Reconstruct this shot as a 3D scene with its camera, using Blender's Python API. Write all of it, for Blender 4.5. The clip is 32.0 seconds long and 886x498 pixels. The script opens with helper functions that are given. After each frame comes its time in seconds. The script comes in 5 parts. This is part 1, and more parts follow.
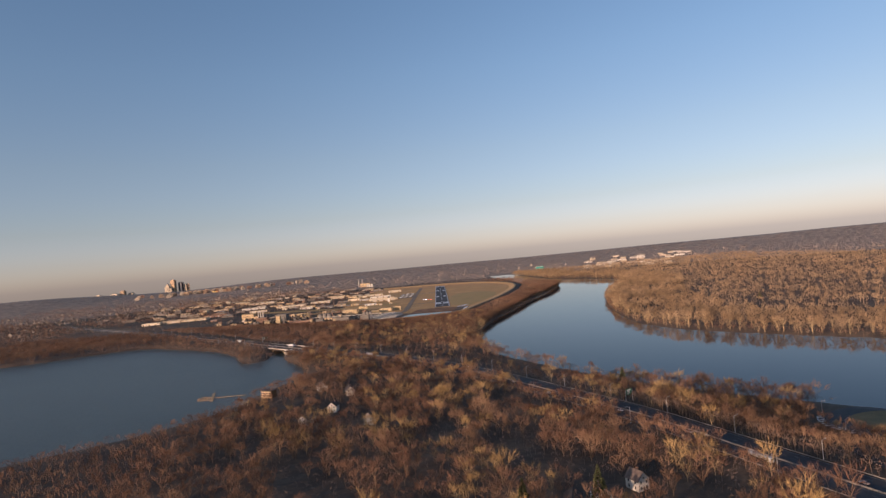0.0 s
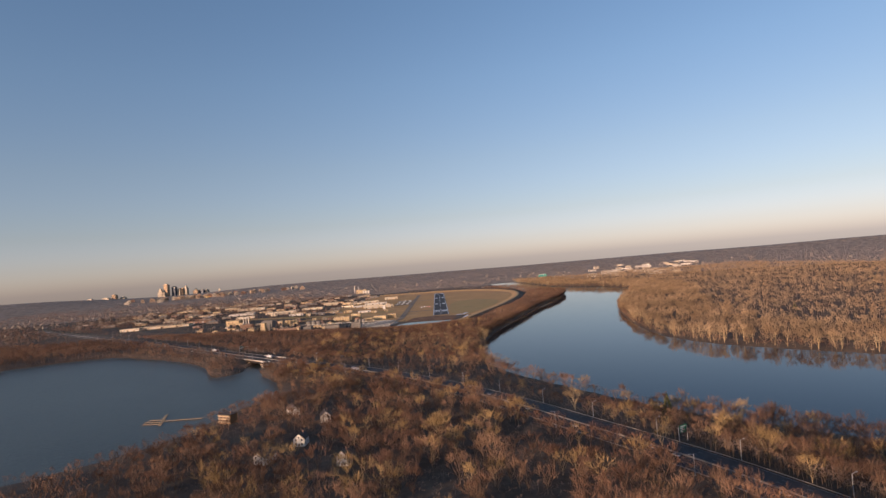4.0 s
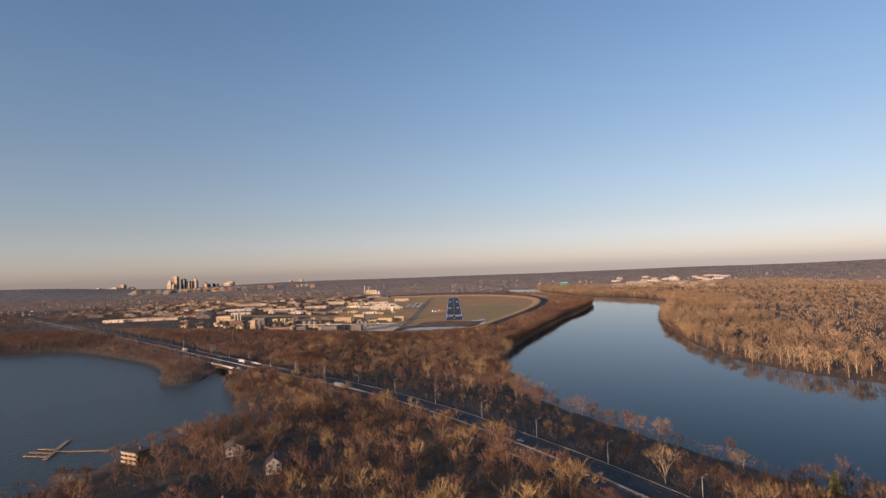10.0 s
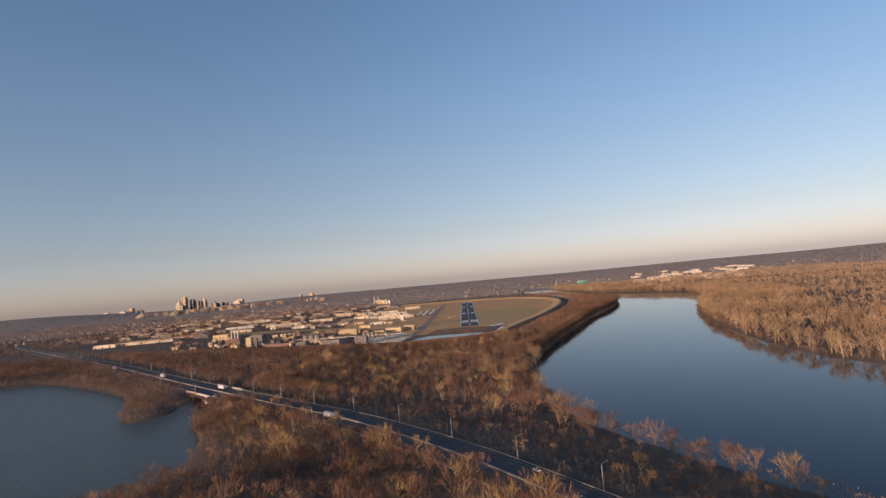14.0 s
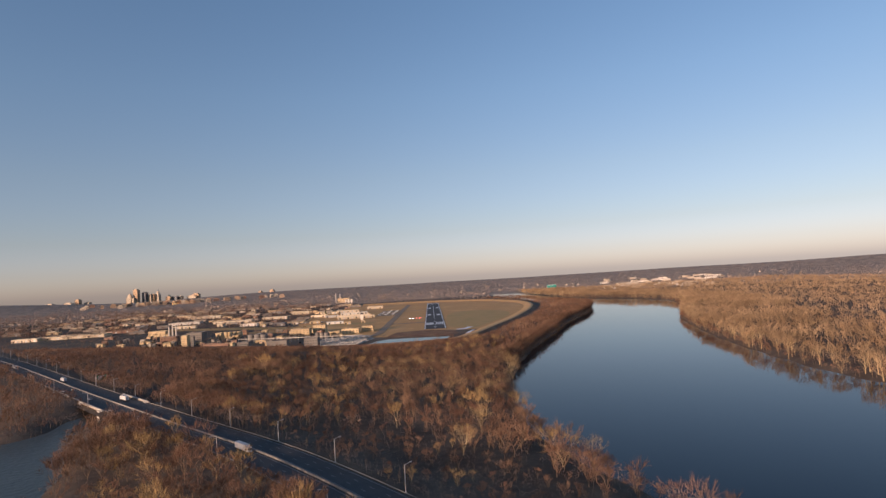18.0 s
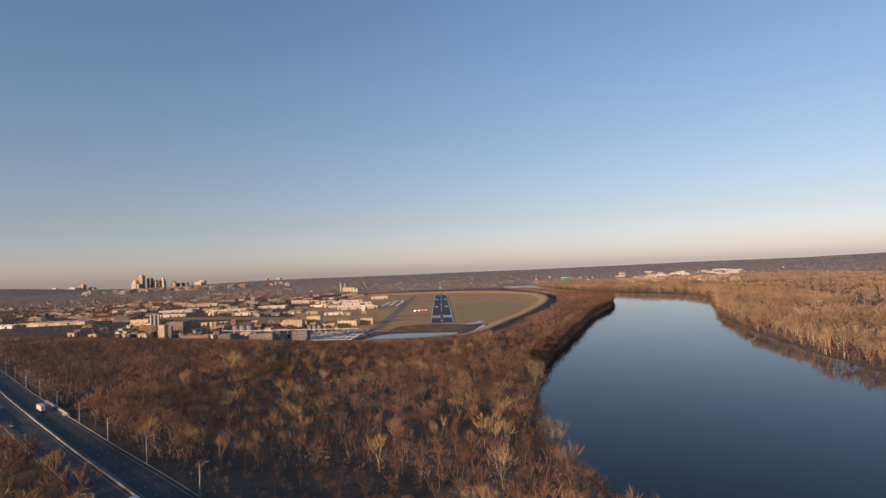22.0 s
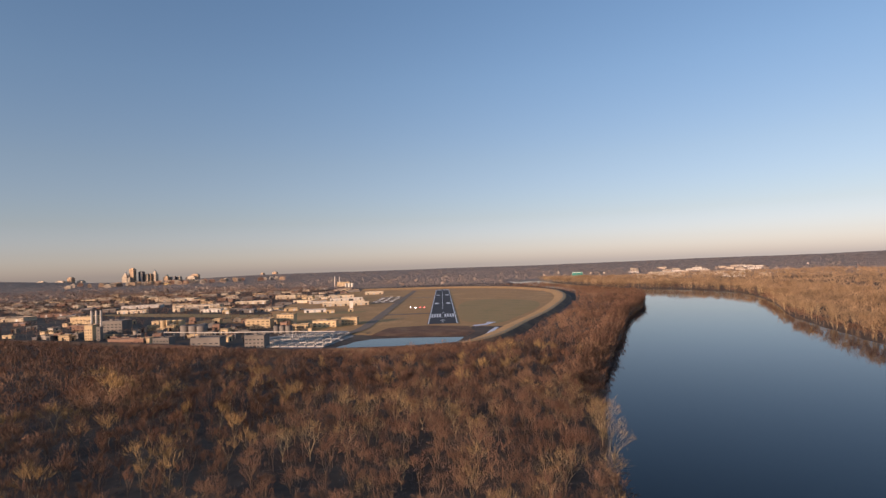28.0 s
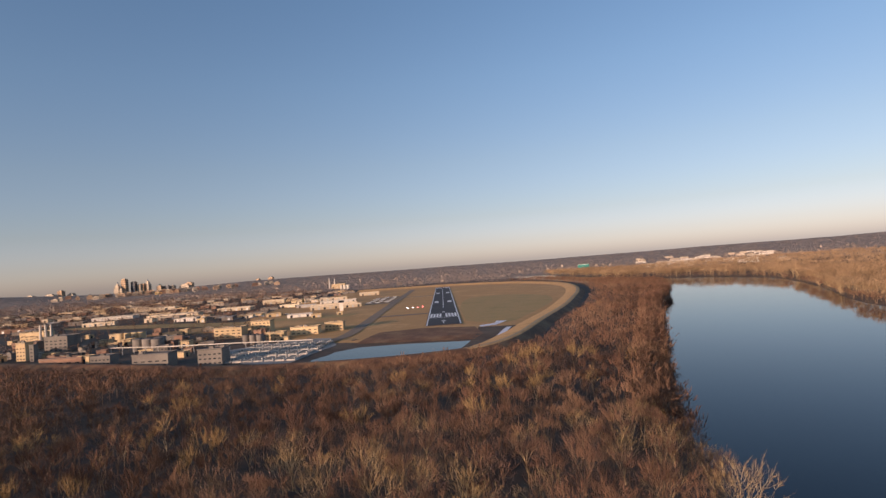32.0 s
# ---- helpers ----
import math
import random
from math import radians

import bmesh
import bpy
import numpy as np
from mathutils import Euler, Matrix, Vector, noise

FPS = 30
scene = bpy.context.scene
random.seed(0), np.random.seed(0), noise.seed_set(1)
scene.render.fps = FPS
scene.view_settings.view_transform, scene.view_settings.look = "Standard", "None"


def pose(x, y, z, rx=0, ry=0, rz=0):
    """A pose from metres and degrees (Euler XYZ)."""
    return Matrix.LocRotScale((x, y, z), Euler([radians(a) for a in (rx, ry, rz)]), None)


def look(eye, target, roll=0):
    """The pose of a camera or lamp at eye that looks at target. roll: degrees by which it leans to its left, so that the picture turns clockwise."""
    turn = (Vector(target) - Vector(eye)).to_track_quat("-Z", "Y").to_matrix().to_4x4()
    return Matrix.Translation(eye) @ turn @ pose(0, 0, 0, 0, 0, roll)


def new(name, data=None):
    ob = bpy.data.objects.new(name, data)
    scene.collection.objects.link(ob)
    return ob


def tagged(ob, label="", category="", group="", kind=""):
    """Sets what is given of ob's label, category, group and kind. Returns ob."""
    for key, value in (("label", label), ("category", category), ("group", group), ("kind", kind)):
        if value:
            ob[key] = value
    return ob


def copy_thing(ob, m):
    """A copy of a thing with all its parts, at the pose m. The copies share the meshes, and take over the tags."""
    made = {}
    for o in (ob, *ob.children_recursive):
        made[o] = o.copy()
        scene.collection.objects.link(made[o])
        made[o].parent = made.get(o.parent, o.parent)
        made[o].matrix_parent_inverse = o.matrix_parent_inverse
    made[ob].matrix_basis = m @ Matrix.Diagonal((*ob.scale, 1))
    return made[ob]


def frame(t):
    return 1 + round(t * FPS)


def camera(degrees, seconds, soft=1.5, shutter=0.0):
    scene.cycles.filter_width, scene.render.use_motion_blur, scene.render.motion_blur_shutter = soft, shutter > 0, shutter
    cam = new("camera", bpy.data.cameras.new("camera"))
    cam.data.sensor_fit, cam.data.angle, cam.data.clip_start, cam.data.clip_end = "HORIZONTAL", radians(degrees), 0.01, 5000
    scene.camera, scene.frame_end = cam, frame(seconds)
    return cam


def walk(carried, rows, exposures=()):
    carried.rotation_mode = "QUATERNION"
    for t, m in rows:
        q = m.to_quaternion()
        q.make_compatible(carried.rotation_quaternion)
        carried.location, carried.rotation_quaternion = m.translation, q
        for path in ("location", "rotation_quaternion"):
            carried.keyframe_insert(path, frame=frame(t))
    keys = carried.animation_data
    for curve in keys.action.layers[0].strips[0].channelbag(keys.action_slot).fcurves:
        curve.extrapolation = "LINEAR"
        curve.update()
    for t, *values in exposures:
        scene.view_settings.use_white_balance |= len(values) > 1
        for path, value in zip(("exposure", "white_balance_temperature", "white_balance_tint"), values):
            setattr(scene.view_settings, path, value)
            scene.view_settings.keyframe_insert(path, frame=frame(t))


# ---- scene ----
cam = camera(76.19, 32.0)
PATH = [
    (0, (-2.52, -1412.92, 127.23), (-1.28, -1312.93, 128.34), -5.27),
    (0.5, (-2.40, -1400.05, 126.00), (-2.20, -1300.05, 126.82), -3.28),
    (1, (-2.28, -1387.20, 124.76), (-2.40, -1287.20, 125.66), -2.78),
    (1.5, (-2.15, -1374.37, 123.53), (-2.66, -1274.37, 124.12), -3.72),
    (2, (-2.03, -1361.59, 122.30), (-3.40, -1261.60, 122.41), -4.67),
    (2.5, (-1.90, -1348.87, 121.08), (-3.03, -1248.88, 121.32), -6.79),
    (3, (-1.77, -1336.22, 119.85), (-2.14, -1236.23, 120.94), -6.90),
    (3.5, (-1.63, -1323.66, 118.63), (-0.83, -1223.70, 121.09), -5.89),
    (5.5, (-1.05, -1274.28, 113.77), (-0.64, -1174.32, 116.45), -1.97),
    (6, (-0.93, -1261.94, 112.55), (-1.37, -1161.98, 115.36), -2.17),
    (6.5, (-0.84, -1249.49, 111.34), (-1.33, -1149.54, 114.63), -3.51),
    (7, (-0.79, -1236.87, 110.13), (-1.31, -1136.93, 113.52), -4.47),
    (7.5, (-0.78, -1224.02, 108.92), (-1.86, -1124.07, 112.01), -3.44),
    (8, (-0.83, -1210.89, 107.70), (-2.16, -1110.96, 111.06), -2.27),
    (8.5, (-0.94, -1197.45, 106.48), (-2.24, -1097.53, 110.32), -0.77),
    (9, (-1.11, -1183.74, 105.25), (-2.15, -1083.83, 109.31), 0.08),
    (9.5, (-1.31, -1169.86, 104.01), (-2.24, -1069.94, 107.87), -0.82),
    (10, (-1.53, -1155.89, 102.75), (-2.93, -1055.97, 106.44), -2.09),
    (10.5, (-1.76, -1141.91, 101.46), (-4.30, -1042.00, 104.74), -2.32),
    (11, (-1.99, -1128.00, 100.15), (-4.72, -1028.09, 103.17), -2.63),
    (11.5, (-2.20, -1114.25, 98.81), (-3.94, -1014.31, 101.93), -3.58),
    (12, (-2.39, -1100.73, 97.43), (-3.96, -1000.82, 101.27), -3.45),
    (12.5, (-2.53, -1087.52, 96.02), (-4.37, -987.63, 100.47), -4.25),
    (13, (-2.63, -1074.58, 94.59), (-5.31, -974.73, 99.36), -4.91),
    (13.5, (-2.71, -1061.89, 93.18), (-6.05, -962.07, 98.19), -4.78),
    (14, (-2.77, -1049.41, 91.82), (-5.95, -949.59, 96.97), -5.18),
    (14.5, (-2.81, -1037.08, 90.53), (-5.54, -937.26, 95.72), -4.97),
    (16.5, (-3.04, -988.67, 86.71), (-2.58, -888.79, 91.50), -7.25),
    (17, (-3.12, -976.61, 86.15), (-2.03, -876.71, 90.69), -5.85),
    (17.5, (-3.17, -964.49, 85.70), (-1.44, -864.61, 90.19), -3.78),
    (18, (-3.18, -952.31, 85.32), (-0.63, -852.47, 90.28), -3.36),
    (18.5, (-3.13, -940.02, 84.95), (-0.50, -840.20, 90.31), -3.18),
    (19, (-2.98, -927.61, 84.56), (-0.40, -827.79, 90.06), -3.07),
    (19.5, (-2.72, -915.04, 84.11), (-0.14, -815.23, 89.68), -3.10),
    (20, (-2.33, -902.28, 83.55), (0.03, -802.46, 89.10), -2.84),
    (20.5, (-1.79, -889.32, 82.85), (-0.14, -789.48, 88.21), -1.42),
    (21, (-1.14, -876.16, 82.03), (-0.08, -776.28, 86.85), -1.45),
    (21.5, (-0.42, -862.81, 81.11), (0.20, -762.90, 85.29), -1.74),
    (22, (0.33, -849.28, 80.13), (1.06, -749.34, 83.65), -2.41),
    (22.5, (1.06, -835.59, 79.12), (2.10, -735.63, 81.87), -2.69),
    (23, (1.73, -821.74, 78.10), (3.00, -721.78, 80.82), -2.32),
    (23.5, (2.31, -807.75, 77.10), (3.70, -707.84, 81.00), -2.35),
    (24, (2.74, -793.63, 76.15), (3.49, -693.73, 80.50), -2.03),
    (24.5, (2.99, -779.40, 75.28), (2.86, -679.49, 79.65), -2.58),
    (25, (3.09, -765.10, 74.46), (2.73, -665.15, 77.89), -3.80),
    (25.5, (3.07, -750.77, 73.69), (2.91, -650.80, 76.27), -5.02),
    (27.5, (2.43, -694.12, 70.61), (2.58, -594.17, 73.82), -2.41),
    (28, (2.29, -680.36, 69.74), (2.54, -580.40, 72.62), -2.07),
    (28.5, (2.22, -666.84, 68.80), (2.76, -566.86, 71.12), -1.42),
    (29, (2.21, -653.53, 67.79), (3.05, -553.55, 69.25), -1.80),
    (29.5, (2.26, -640.42, 66.72), (3.10, -540.43, 67.72), -2.57),
    (30, (2.36, -627.47, 65.61), (2.47, -527.48, 67.12), -2.38),
    (30.5, (2.49, -614.64, 64.45), (2.42, -514.65, 65.57), -3.55),
    (31, (2.65, -601.91, 63.27), (2.44, -501.91, 63.78), -4.78),
    (31.5, (2.83, -589.24, 62.06), (3.03, -489.25, 63.71), -5.47),
    (32, (3.02, -576.60, 60.85), (3.43, -476.64, 63.63), -4.25),
]
walk(cam, [(t, look(eye, target, roll)) for t, eye, target, roll in PATH], exposures=[(0, 0.36, 5850, 29), (32, 0.36, 5850, 29)])

# ---- light ----
SUN_AZ = radians(226)  # clockwise from straight ahead (+y)
SUN_EL = radians(7.2)
world = bpy.data.worlds.new("sky")
scene.world = world
world.use_nodes = True
wn = world.node_tree.nodes
sky = wn.new("ShaderNodeTexSky")
sky.sky_type, sky.sun_disc = "NISHITA", False
sky.sun_elevation, sky.sun_rotation = radians(8), SUN_AZ
sky.altitude, sky.air_density, sky.dust_density, sky.ozone_density = 0, 0.9, 0.68, 1.0
# evening haze: the low sky all round is paler and pinker than clear air
SKY_GAIN = ((0.0, (1.06, 1.12, 1.66)), (0.035, (0.95, 0.96, 1.26)), (0.08, (0.91, 0.88, 0.94)), (0.105, (0.92, 0.9, 0.92)), (0.178, (0.98, 0.97, 0.92)), (0.31, (1.0, 1.09, 1.04)), (0.45, (0.97, 1.13, 1.1)))
sky_co = wn.new("ShaderNodeTexCoord")
sky_up = wn.new("ShaderNodeSeparateXYZ")
world.node_tree.links.new(sky_co.outputs["Generated"], sky_up.inputs[0])
haze = wn.new("ShaderNodeValToRGB")
while len(haze.color_ramp.elements) < len(SKY_GAIN):
    haze.color_ramp.elements.new(0.5)
for el, (at, gain) in zip(haze.color_ramp.elements, SKY_GAIN):
    el.position, el.color = at, (*(g / 2.5 for g in gain), 1)
world.node_tree.links.new(sky_up.outputs["Z"], haze.inputs["Fac"])
hazy = wn.new("ShaderNodeMix")
hazy.data_type, hazy.blend_type = "RGBA", "MULTIPLY"
hazy.inputs["Factor"].default_value = 1.0
world.node_tree.links.new(sky.outputs[0], hazy.inputs["A"])
world.node_tree.links.new(haze.outputs["Color"], hazy.inputs["B"])
world.node_tree.links.new(hazy.outputs["Result"], wn["Background"].inputs[0])
wn["Background"].inputs[1].default_value = 0.112 * 2.5
sun = new("sun", bpy.data.lights.new("sun", "SUN"))
sun.data.energy, sun.data.angle, sun.data.color = 4.9, radians(0.6), (1.0, 0.7, 0.41)
SUN_WAY = Vector((math.sin(SUN_AZ) * math.cos(SUN_EL), math.cos(SUN_AZ) * math.cos(SUN_EL), math.sin(SUN_EL)))
sun.matrix_world = Matrix.Translation((-600, -1600, 400)) @ SUN_WAY.to_track_quat("Z", "Y").to_matrix().to_4x4()


# ---- materials ----
def mat(name, base, rough=0.85, metal=0.0, tones=(), scale=1.0, bump=0.0, bump_scale=None, tone_attr="", spread=0.0, spec=0.3, obj_random=0.0):
    """Base colour broken up by noise at two scales; tones: further colours mixed in by the noise."""
    m = bpy.data.materials.new(name)
    m.use_nodes = True
    nt = m.node_tree
    n, ln = nt.nodes, nt.links
    bs = n["Principled BSDF"]
    bs.inputs["Roughness"].default_value, bs.inputs["Metallic"].default_value = rough, metal
    bs.inputs["Specular IOR Level"].default_value = spec
    co = n.new("ShaderNodeNewGeometry")
    big = n.new("ShaderNodeTexNoise")
    big.inputs["Scale"].default_value, big.inputs["Detail"].default_value = scale, 6.0
    ln.new(co.outputs["Position"], big.inputs["Vector"])
    fine = n.new("ShaderNodeTexNoise")
    fine.inputs["Scale"].default_value, fine.inputs["Detail"].default_value = scale * 9, 4.0
    ln.new(co.outputs["Position"], fine.inputs["Vector"])
    ramp = n.new("ShaderNodeValToRGB")
    cols = [base, *tones] if tones else [tuple(c * 0.86 for c in base), tuple(min(1, c * 1.12) for c in base)]
    el = ramp.color_ramp.elements
    while len(el) < len(cols):
        el.new(0.5)
    for i, c in enumerate(cols):
        el[i].position = 0.38 + 0.24 * i / max(1, len(cols) - 1)
        el[i].color = (*c, 1)
    mixn = n.new("ShaderNodeMath")
    mixn.operation = "MULTIPLY_ADD"
    mixn.inputs[1].default_value = 0.35
    ln.new(fine.outputs["Fac"], mixn.inputs[0])
    lo = n.new("ShaderNodeMath")
    lo.operation = "MULTIPLY"
    lo.inputs[1].default_value = 0.65
    ln.new(big.outputs["Fac"], lo.inputs[0])
    ln.new(lo.outputs[0], mixn.inputs[2])
    ln.new(mixn.outputs[0], ramp.inputs["Fac"])
    out = ramp.outputs["Color"]
    if tone_attr or obj_random:
        if tone_attr:
            at = n.new("ShaderNodeAttribute")
            at.attribute_name = tone_attr
            fac = at.outputs["Fac"]
        else:
            at = n.new("ShaderNodeObjectInfo")
            fac = at.outputs["Random"]
        amount = spread or obj_random
        mr = n.new("ShaderNodeMapRange")
        mr.inputs["To Min"].default_value, mr.inputs["To Max"].default_value = 1 - amount, 1 + amount
        ln.new(fac, mr.inputs["Value"])
        hv = n.new("ShaderNodeHueSaturation")
        ln.new(out, hv.inputs["Color"])
        ln.new(mr.outputs[0], hv.inputs["Value"])
        out = hv.outputs["Color"]
    ln.new(out, bs.inputs["Base Color"])
    if bump:
        bn = n.new("ShaderNodeBump")
        bn.inputs["Strength"].default_value, bn.inputs["Distance"].default_value = bump, 0.3
        tx = n.new("ShaderNodeTexNoise")
        tx.inputs["Scale"].default_value, tx.inputs["Detail"].default_value = bump_scale or scale * 6, 5.0
        ln.new(co.outputs["Position"], tx.inputs["Vector"])
        ln.new(tx.outputs["Fac"], bn.inputs["Height"])
        ln.new(bn.outputs["Normal"], bs.inputs["Normal"])
    return m


def water_mat(name, deep, rough, ripple, spec=0.5):
    m = mat(name, deep, rough=rough, scale=0.01, spec=spec)
    n, ln = m.node_tree.nodes, m.node_tree.links
    bs = n["Principled BSDF"]
    bs.inputs["IOR"].default_value = 1.33
    co = n.new("ShaderNodeNewGeometry")
    tx = n.new("ShaderNodeTexNoise")
    tx.inputs["Scale"].default_value, tx.inputs["Detail"].default_value = 0.35, 4.0
    bn = n.new("ShaderNodeBump")
    bn.inputs["Strength"].default_value, bn.inputs["Distance"].default_value = 1.0, ripple
    ln.new(co.outputs["Position"], tx.inputs["Vector"])
    ln.new(tx.outputs["Fac"], bn.inputs["Height"])
    ln.new(bn.outputs["Normal"], bs.inputs["Normal"])
    return m


def glow(name, colour, strength):
    m = bpy.data.materials.new(name)
    m.use_nodes = True
    b = m.node_tree.nodes["Principled BSDF"]
    b.inputs["Base Color"].default_value = (*colour, 1)
    b.inputs["Emission Color"].default_value, b.inputs["Emission Strength"].default_value = (*colour, 1), strength
    return m


M_SOIL = mat("leaf_litter", (0.065, 0.048, 0.035), tones=((0.095, 0.07, 0.05), (0.135, 0.1, 0.068)), scale=0.03, bump=0.6)
M_TOWN = mat("town_ground", (0.04, 0.037, 0.033), tones=((0.065, 0.055, 0.042), (0.1, 0.082, 0.056)), scale=0.02)
# paler than the near soil: distance haze is put into this base colour
M_FARWOOD = mat("hazed_wooded_land", (0.15, 0.122, 0.098), tones=((0.23, 0.192, 0.155), (0.34, 0.285, 0.228)), scale=0.03, bump=1.0, bump_scale=0.06)
M_GRASS = mat("winter_grass", (0.54, 0.305, 0.115), tones=((0.46, 0.265, 0.098), (0.6, 0.35, 0.14)), scale=0.012, bump=0.4, bump_scale=0.8)
M_GREEN = mat("greener_grass", (0.37, 0.262, 0.095), tones=((0.43, 0.28, 0.108), (0.32, 0.245, 0.09)), scale=0.02, bump=0.4, bump_scale=0.8)
M_LEVEE = mat("dry_levee_grass", (0.52, 0.3, 0.115), tones=((0.6, 0.36, 0.145), (0.44, 0.26, 0.1)), scale=0.05, bump=0.3)
M_SCRUB_SHADE = mat("reddish_scrub_and_levee_shade", (0.13, 0.07, 0.04), tones=((0.2, 0.1, 0.05), (0.26, 0.16, 0.08)), scale=0.06, bump=1.0)
M_ASPHALT = mat("runway_asphalt", (0.045, 0.045, 0.048), tones=((0.06, 0.06, 0.062),), scale=0.03, rough=0.8)
M_ROAD = mat("highway_asphalt", (0.05, 0.05, 0.053), tones=((0.07, 0.07, 0.072),), scale=0.05, rough=0.8)
M_PAINT = mat("white_road_paint", (0.78, 0.78, 0.76), scale=0.3, rough=0.6)
M_WORNPAINT = mat("worn_lane_paint", (0.3, 0.3, 0.29), scale=0.3, rough=0.7)
M_CONC = mat("concrete", (0.42, 0.39, 0.34), tones=((0.5, 0.46, 0.4),), scale=0.2, rough=0.9)
M_GRAVEL = mat("pale_gravel", (0.27, 0.245, 0.215), tones=((0.38, 0.35, 0.31), (0.19, 0.17, 0.15)), scale=0.05)
M_SNOW = mat("old_snow", (0.75, 0.76, 0.8), scale=0.2)
M_STEEL = mat("galvanised_steel", (0.45, 0.45, 0.44), rough=0.5, metal=0.6, scale=1.0)
M_RIVER = water_mat("river_water", (0.004, 0.0095, 0.017), 0.05, 0.016, 0.24)
M_COVE = water_mat("cove_water", (0.04, 0.05, 0.044), 0.3, 0.4, 0.4)
M_TWIG = mat("bare_twigs", (0.122, 0.064, 0.04), tones=((0.162, 0.091, 0.056), (0.215, 0.132, 0.078)), scale=0.02, tone_attr="tone", spread=0.45)
# far woods only: greyed and lightened twigs carry the haze of distance as colour
M_FARTWIG = mat("hazed_far_twigs", (0.24, 0.175, 0.135), tones=((0.34, 0.26, 0.205),), scale=0.02, tone_attr="tone", spread=0.35)
M_EASTTWIG = mat("tan_hardwood_twigs", (0.22, 0.14, 0.076), tones=((0.29, 0.197, 0.11), (0.36, 0.25, 0.145)), scale=0.02, tone_attr="tone", spread=0.4)
M_TANTWIG = mat("yellowish_twigs", (0.29, 0.185, 0.075), tones=((0.36, 0.245, 0.105),), scale=0.03, tone_attr="tone", spread=0.3)
M_PALE = mat("pale_bark", (0.38, 0.28, 0.15), tones=((0.47, 0.36, 0.2),), scale=0.05, tone_attr="tone", spread=0.3)
M_BARK = mat("brown_bark", (0.19, 0.125, 0.075), tones=((0.27, 0.19, 0.115),), scale=0.05, tone_attr="tone", spread=0.3)
M_PINE = mat("pine_needles", (0.045, 0.055, 0.02), tones=((0.09, 0.095, 0.035),), scale=0.4, bump=0.5)
M_ROOF = mat("grey_roof", (0.09, 0.085, 0.08), tones=((0.15, 0.14, 0.13),), scale=0.05, obj_random=0.5)
M_WHITE_ROOF = mat("white_roof_membrane", (0.38, 0.345, 0.29), tones=((0.48, 0.44, 0.37),), scale=0.05, obj_random=0.4)
M_WALL_A = mat("cream_metal_wall", (0.52, 0.43, 0.29), tones=((0.6, 0.5, 0.35),), scale=0.08, obj_random=0.25)
M_WALL_B = mat("brick_wall", (0.22, 0.13, 0.09), tones=((0.28, 0.17, 0.115),), scale=0.15, obj_random=0.3)
M_WALL_C = mat("grey_concrete_wall", (0.15, 0.135, 0.12), tones=((0.21, 0.19, 0.165),), scale=0.08, obj_random=0.3)
M_GLASS = mat("dark_window_glass", (0.03, 0.035, 0.045), rough=0.12, scale=0.5, spec=0.6)
M_SHINGLE = mat("roof_shingles", (0.1, 0.075, 0.06), tones=((0.15, 0.11, 0.09),), scale=0.6, obj_random=0.4)
M_SIDING = mat("house_siding", (0.58, 0.53, 0.45), tones=((0.68, 0.63, 0.55),), scale=0.5, obj_random=0.35)
M_OLDSIDING = mat("weathered_siding", (0.27, 0.23, 0.18), tones=((0.34, 0.29, 0.23),), scale=0.5, obj_random=0.55)


# ---- helpers of the plan ----
MID, EYE_Z, NEAR_R, FAR_R = Vector((0.0, -960.0)), 74.0, 2500.0, 1950.0


def far_true(r):
    """True distance of what stands at distance r of the shortened far country."""
    return r if r <= NEAR_R else NEAR_R - FAR_R * math.log(max(1e-3, 1 - (r - NEAR_R) / FAR_R))


def far(x, y, z=0.0):
    """Place and scale, in the shortened far country, of a true place."""
    dx, dy = x - MID.x, y - MID.y
    big = math.hypot(dx, dy)
    if big <= NEAR_R:
        return Vector((x, y, z)), 1.0
    r = NEAR_R + FAR_R * (1 - math.exp(-(big - NEAR_R) / FAR_R))
    k = r / big
    return Vector((MID.x + dx * k, MID.y + dy * k, EYE_Z - (EYE_Z - z) * k)), k


def seg_dist(px, py, line):
    """Distance of points to a polyline, and on which side they lie (positive: to its left)."""
    best = np.full(np.shape(px), 1e9)
    side = np.zeros(np.shape(px))
    for (ax, ay), (bx, by) in zip(line[:-1], line[1:]):
        dx, dy = bx - ax, by - ay
        s = np.clip(((px - ax) * dx + (py - ay) * dy) / (dx * dx + dy * dy), 0, 1)
        qx, qy = px - ax - s * dx, py - ay - s * dy
        d = np.hypot(qx, qy)
        near = d < best
        best = np.where(near, d, best)
        side = np.where(near, np.sign(dx * (py - ay) - dy * (px - ax)), side)
    return best, side


def inside(px, py, ring):
    odd = np.zeros(np.shape(px), bool)
    for (ax, ay), (bx, by) in zip(ring, ring[1:] + ring[:1]):
        cross = (ay > py) != (by > py)
        odd ^= cross & (px < (bx - ax) * (py - ay) / ((by - ay) or 1e-9) + ax)
    return odd


def ring_depth(px, py, ring):
    """Signed distance to a ring's edge, positive inside."""
    d, _ = seg_dist(px, py, ring + ring[:1])
    return np.where(inside(px, py, ring), d, -d)


def smooth(line, steps=6):
    """A curve through the points of a polyline."""
    out = []
    p = [line[0], *line, line[-1]]
    for i in range(1, len(p) - 2):
        for k in range(steps):
            t = k / steps
            out.append(tuple(0.5 * (2 * b + (c - a) * t + (2 * a - 5 * b + 4 * c - d) * t * t + (3 * b - a - 3 * c + d) * t ** 3)
                             for a, b, c, d in zip(p[i - 1], p[i], p[i + 1], p[i + 2])))
    return out + [line[-1]]


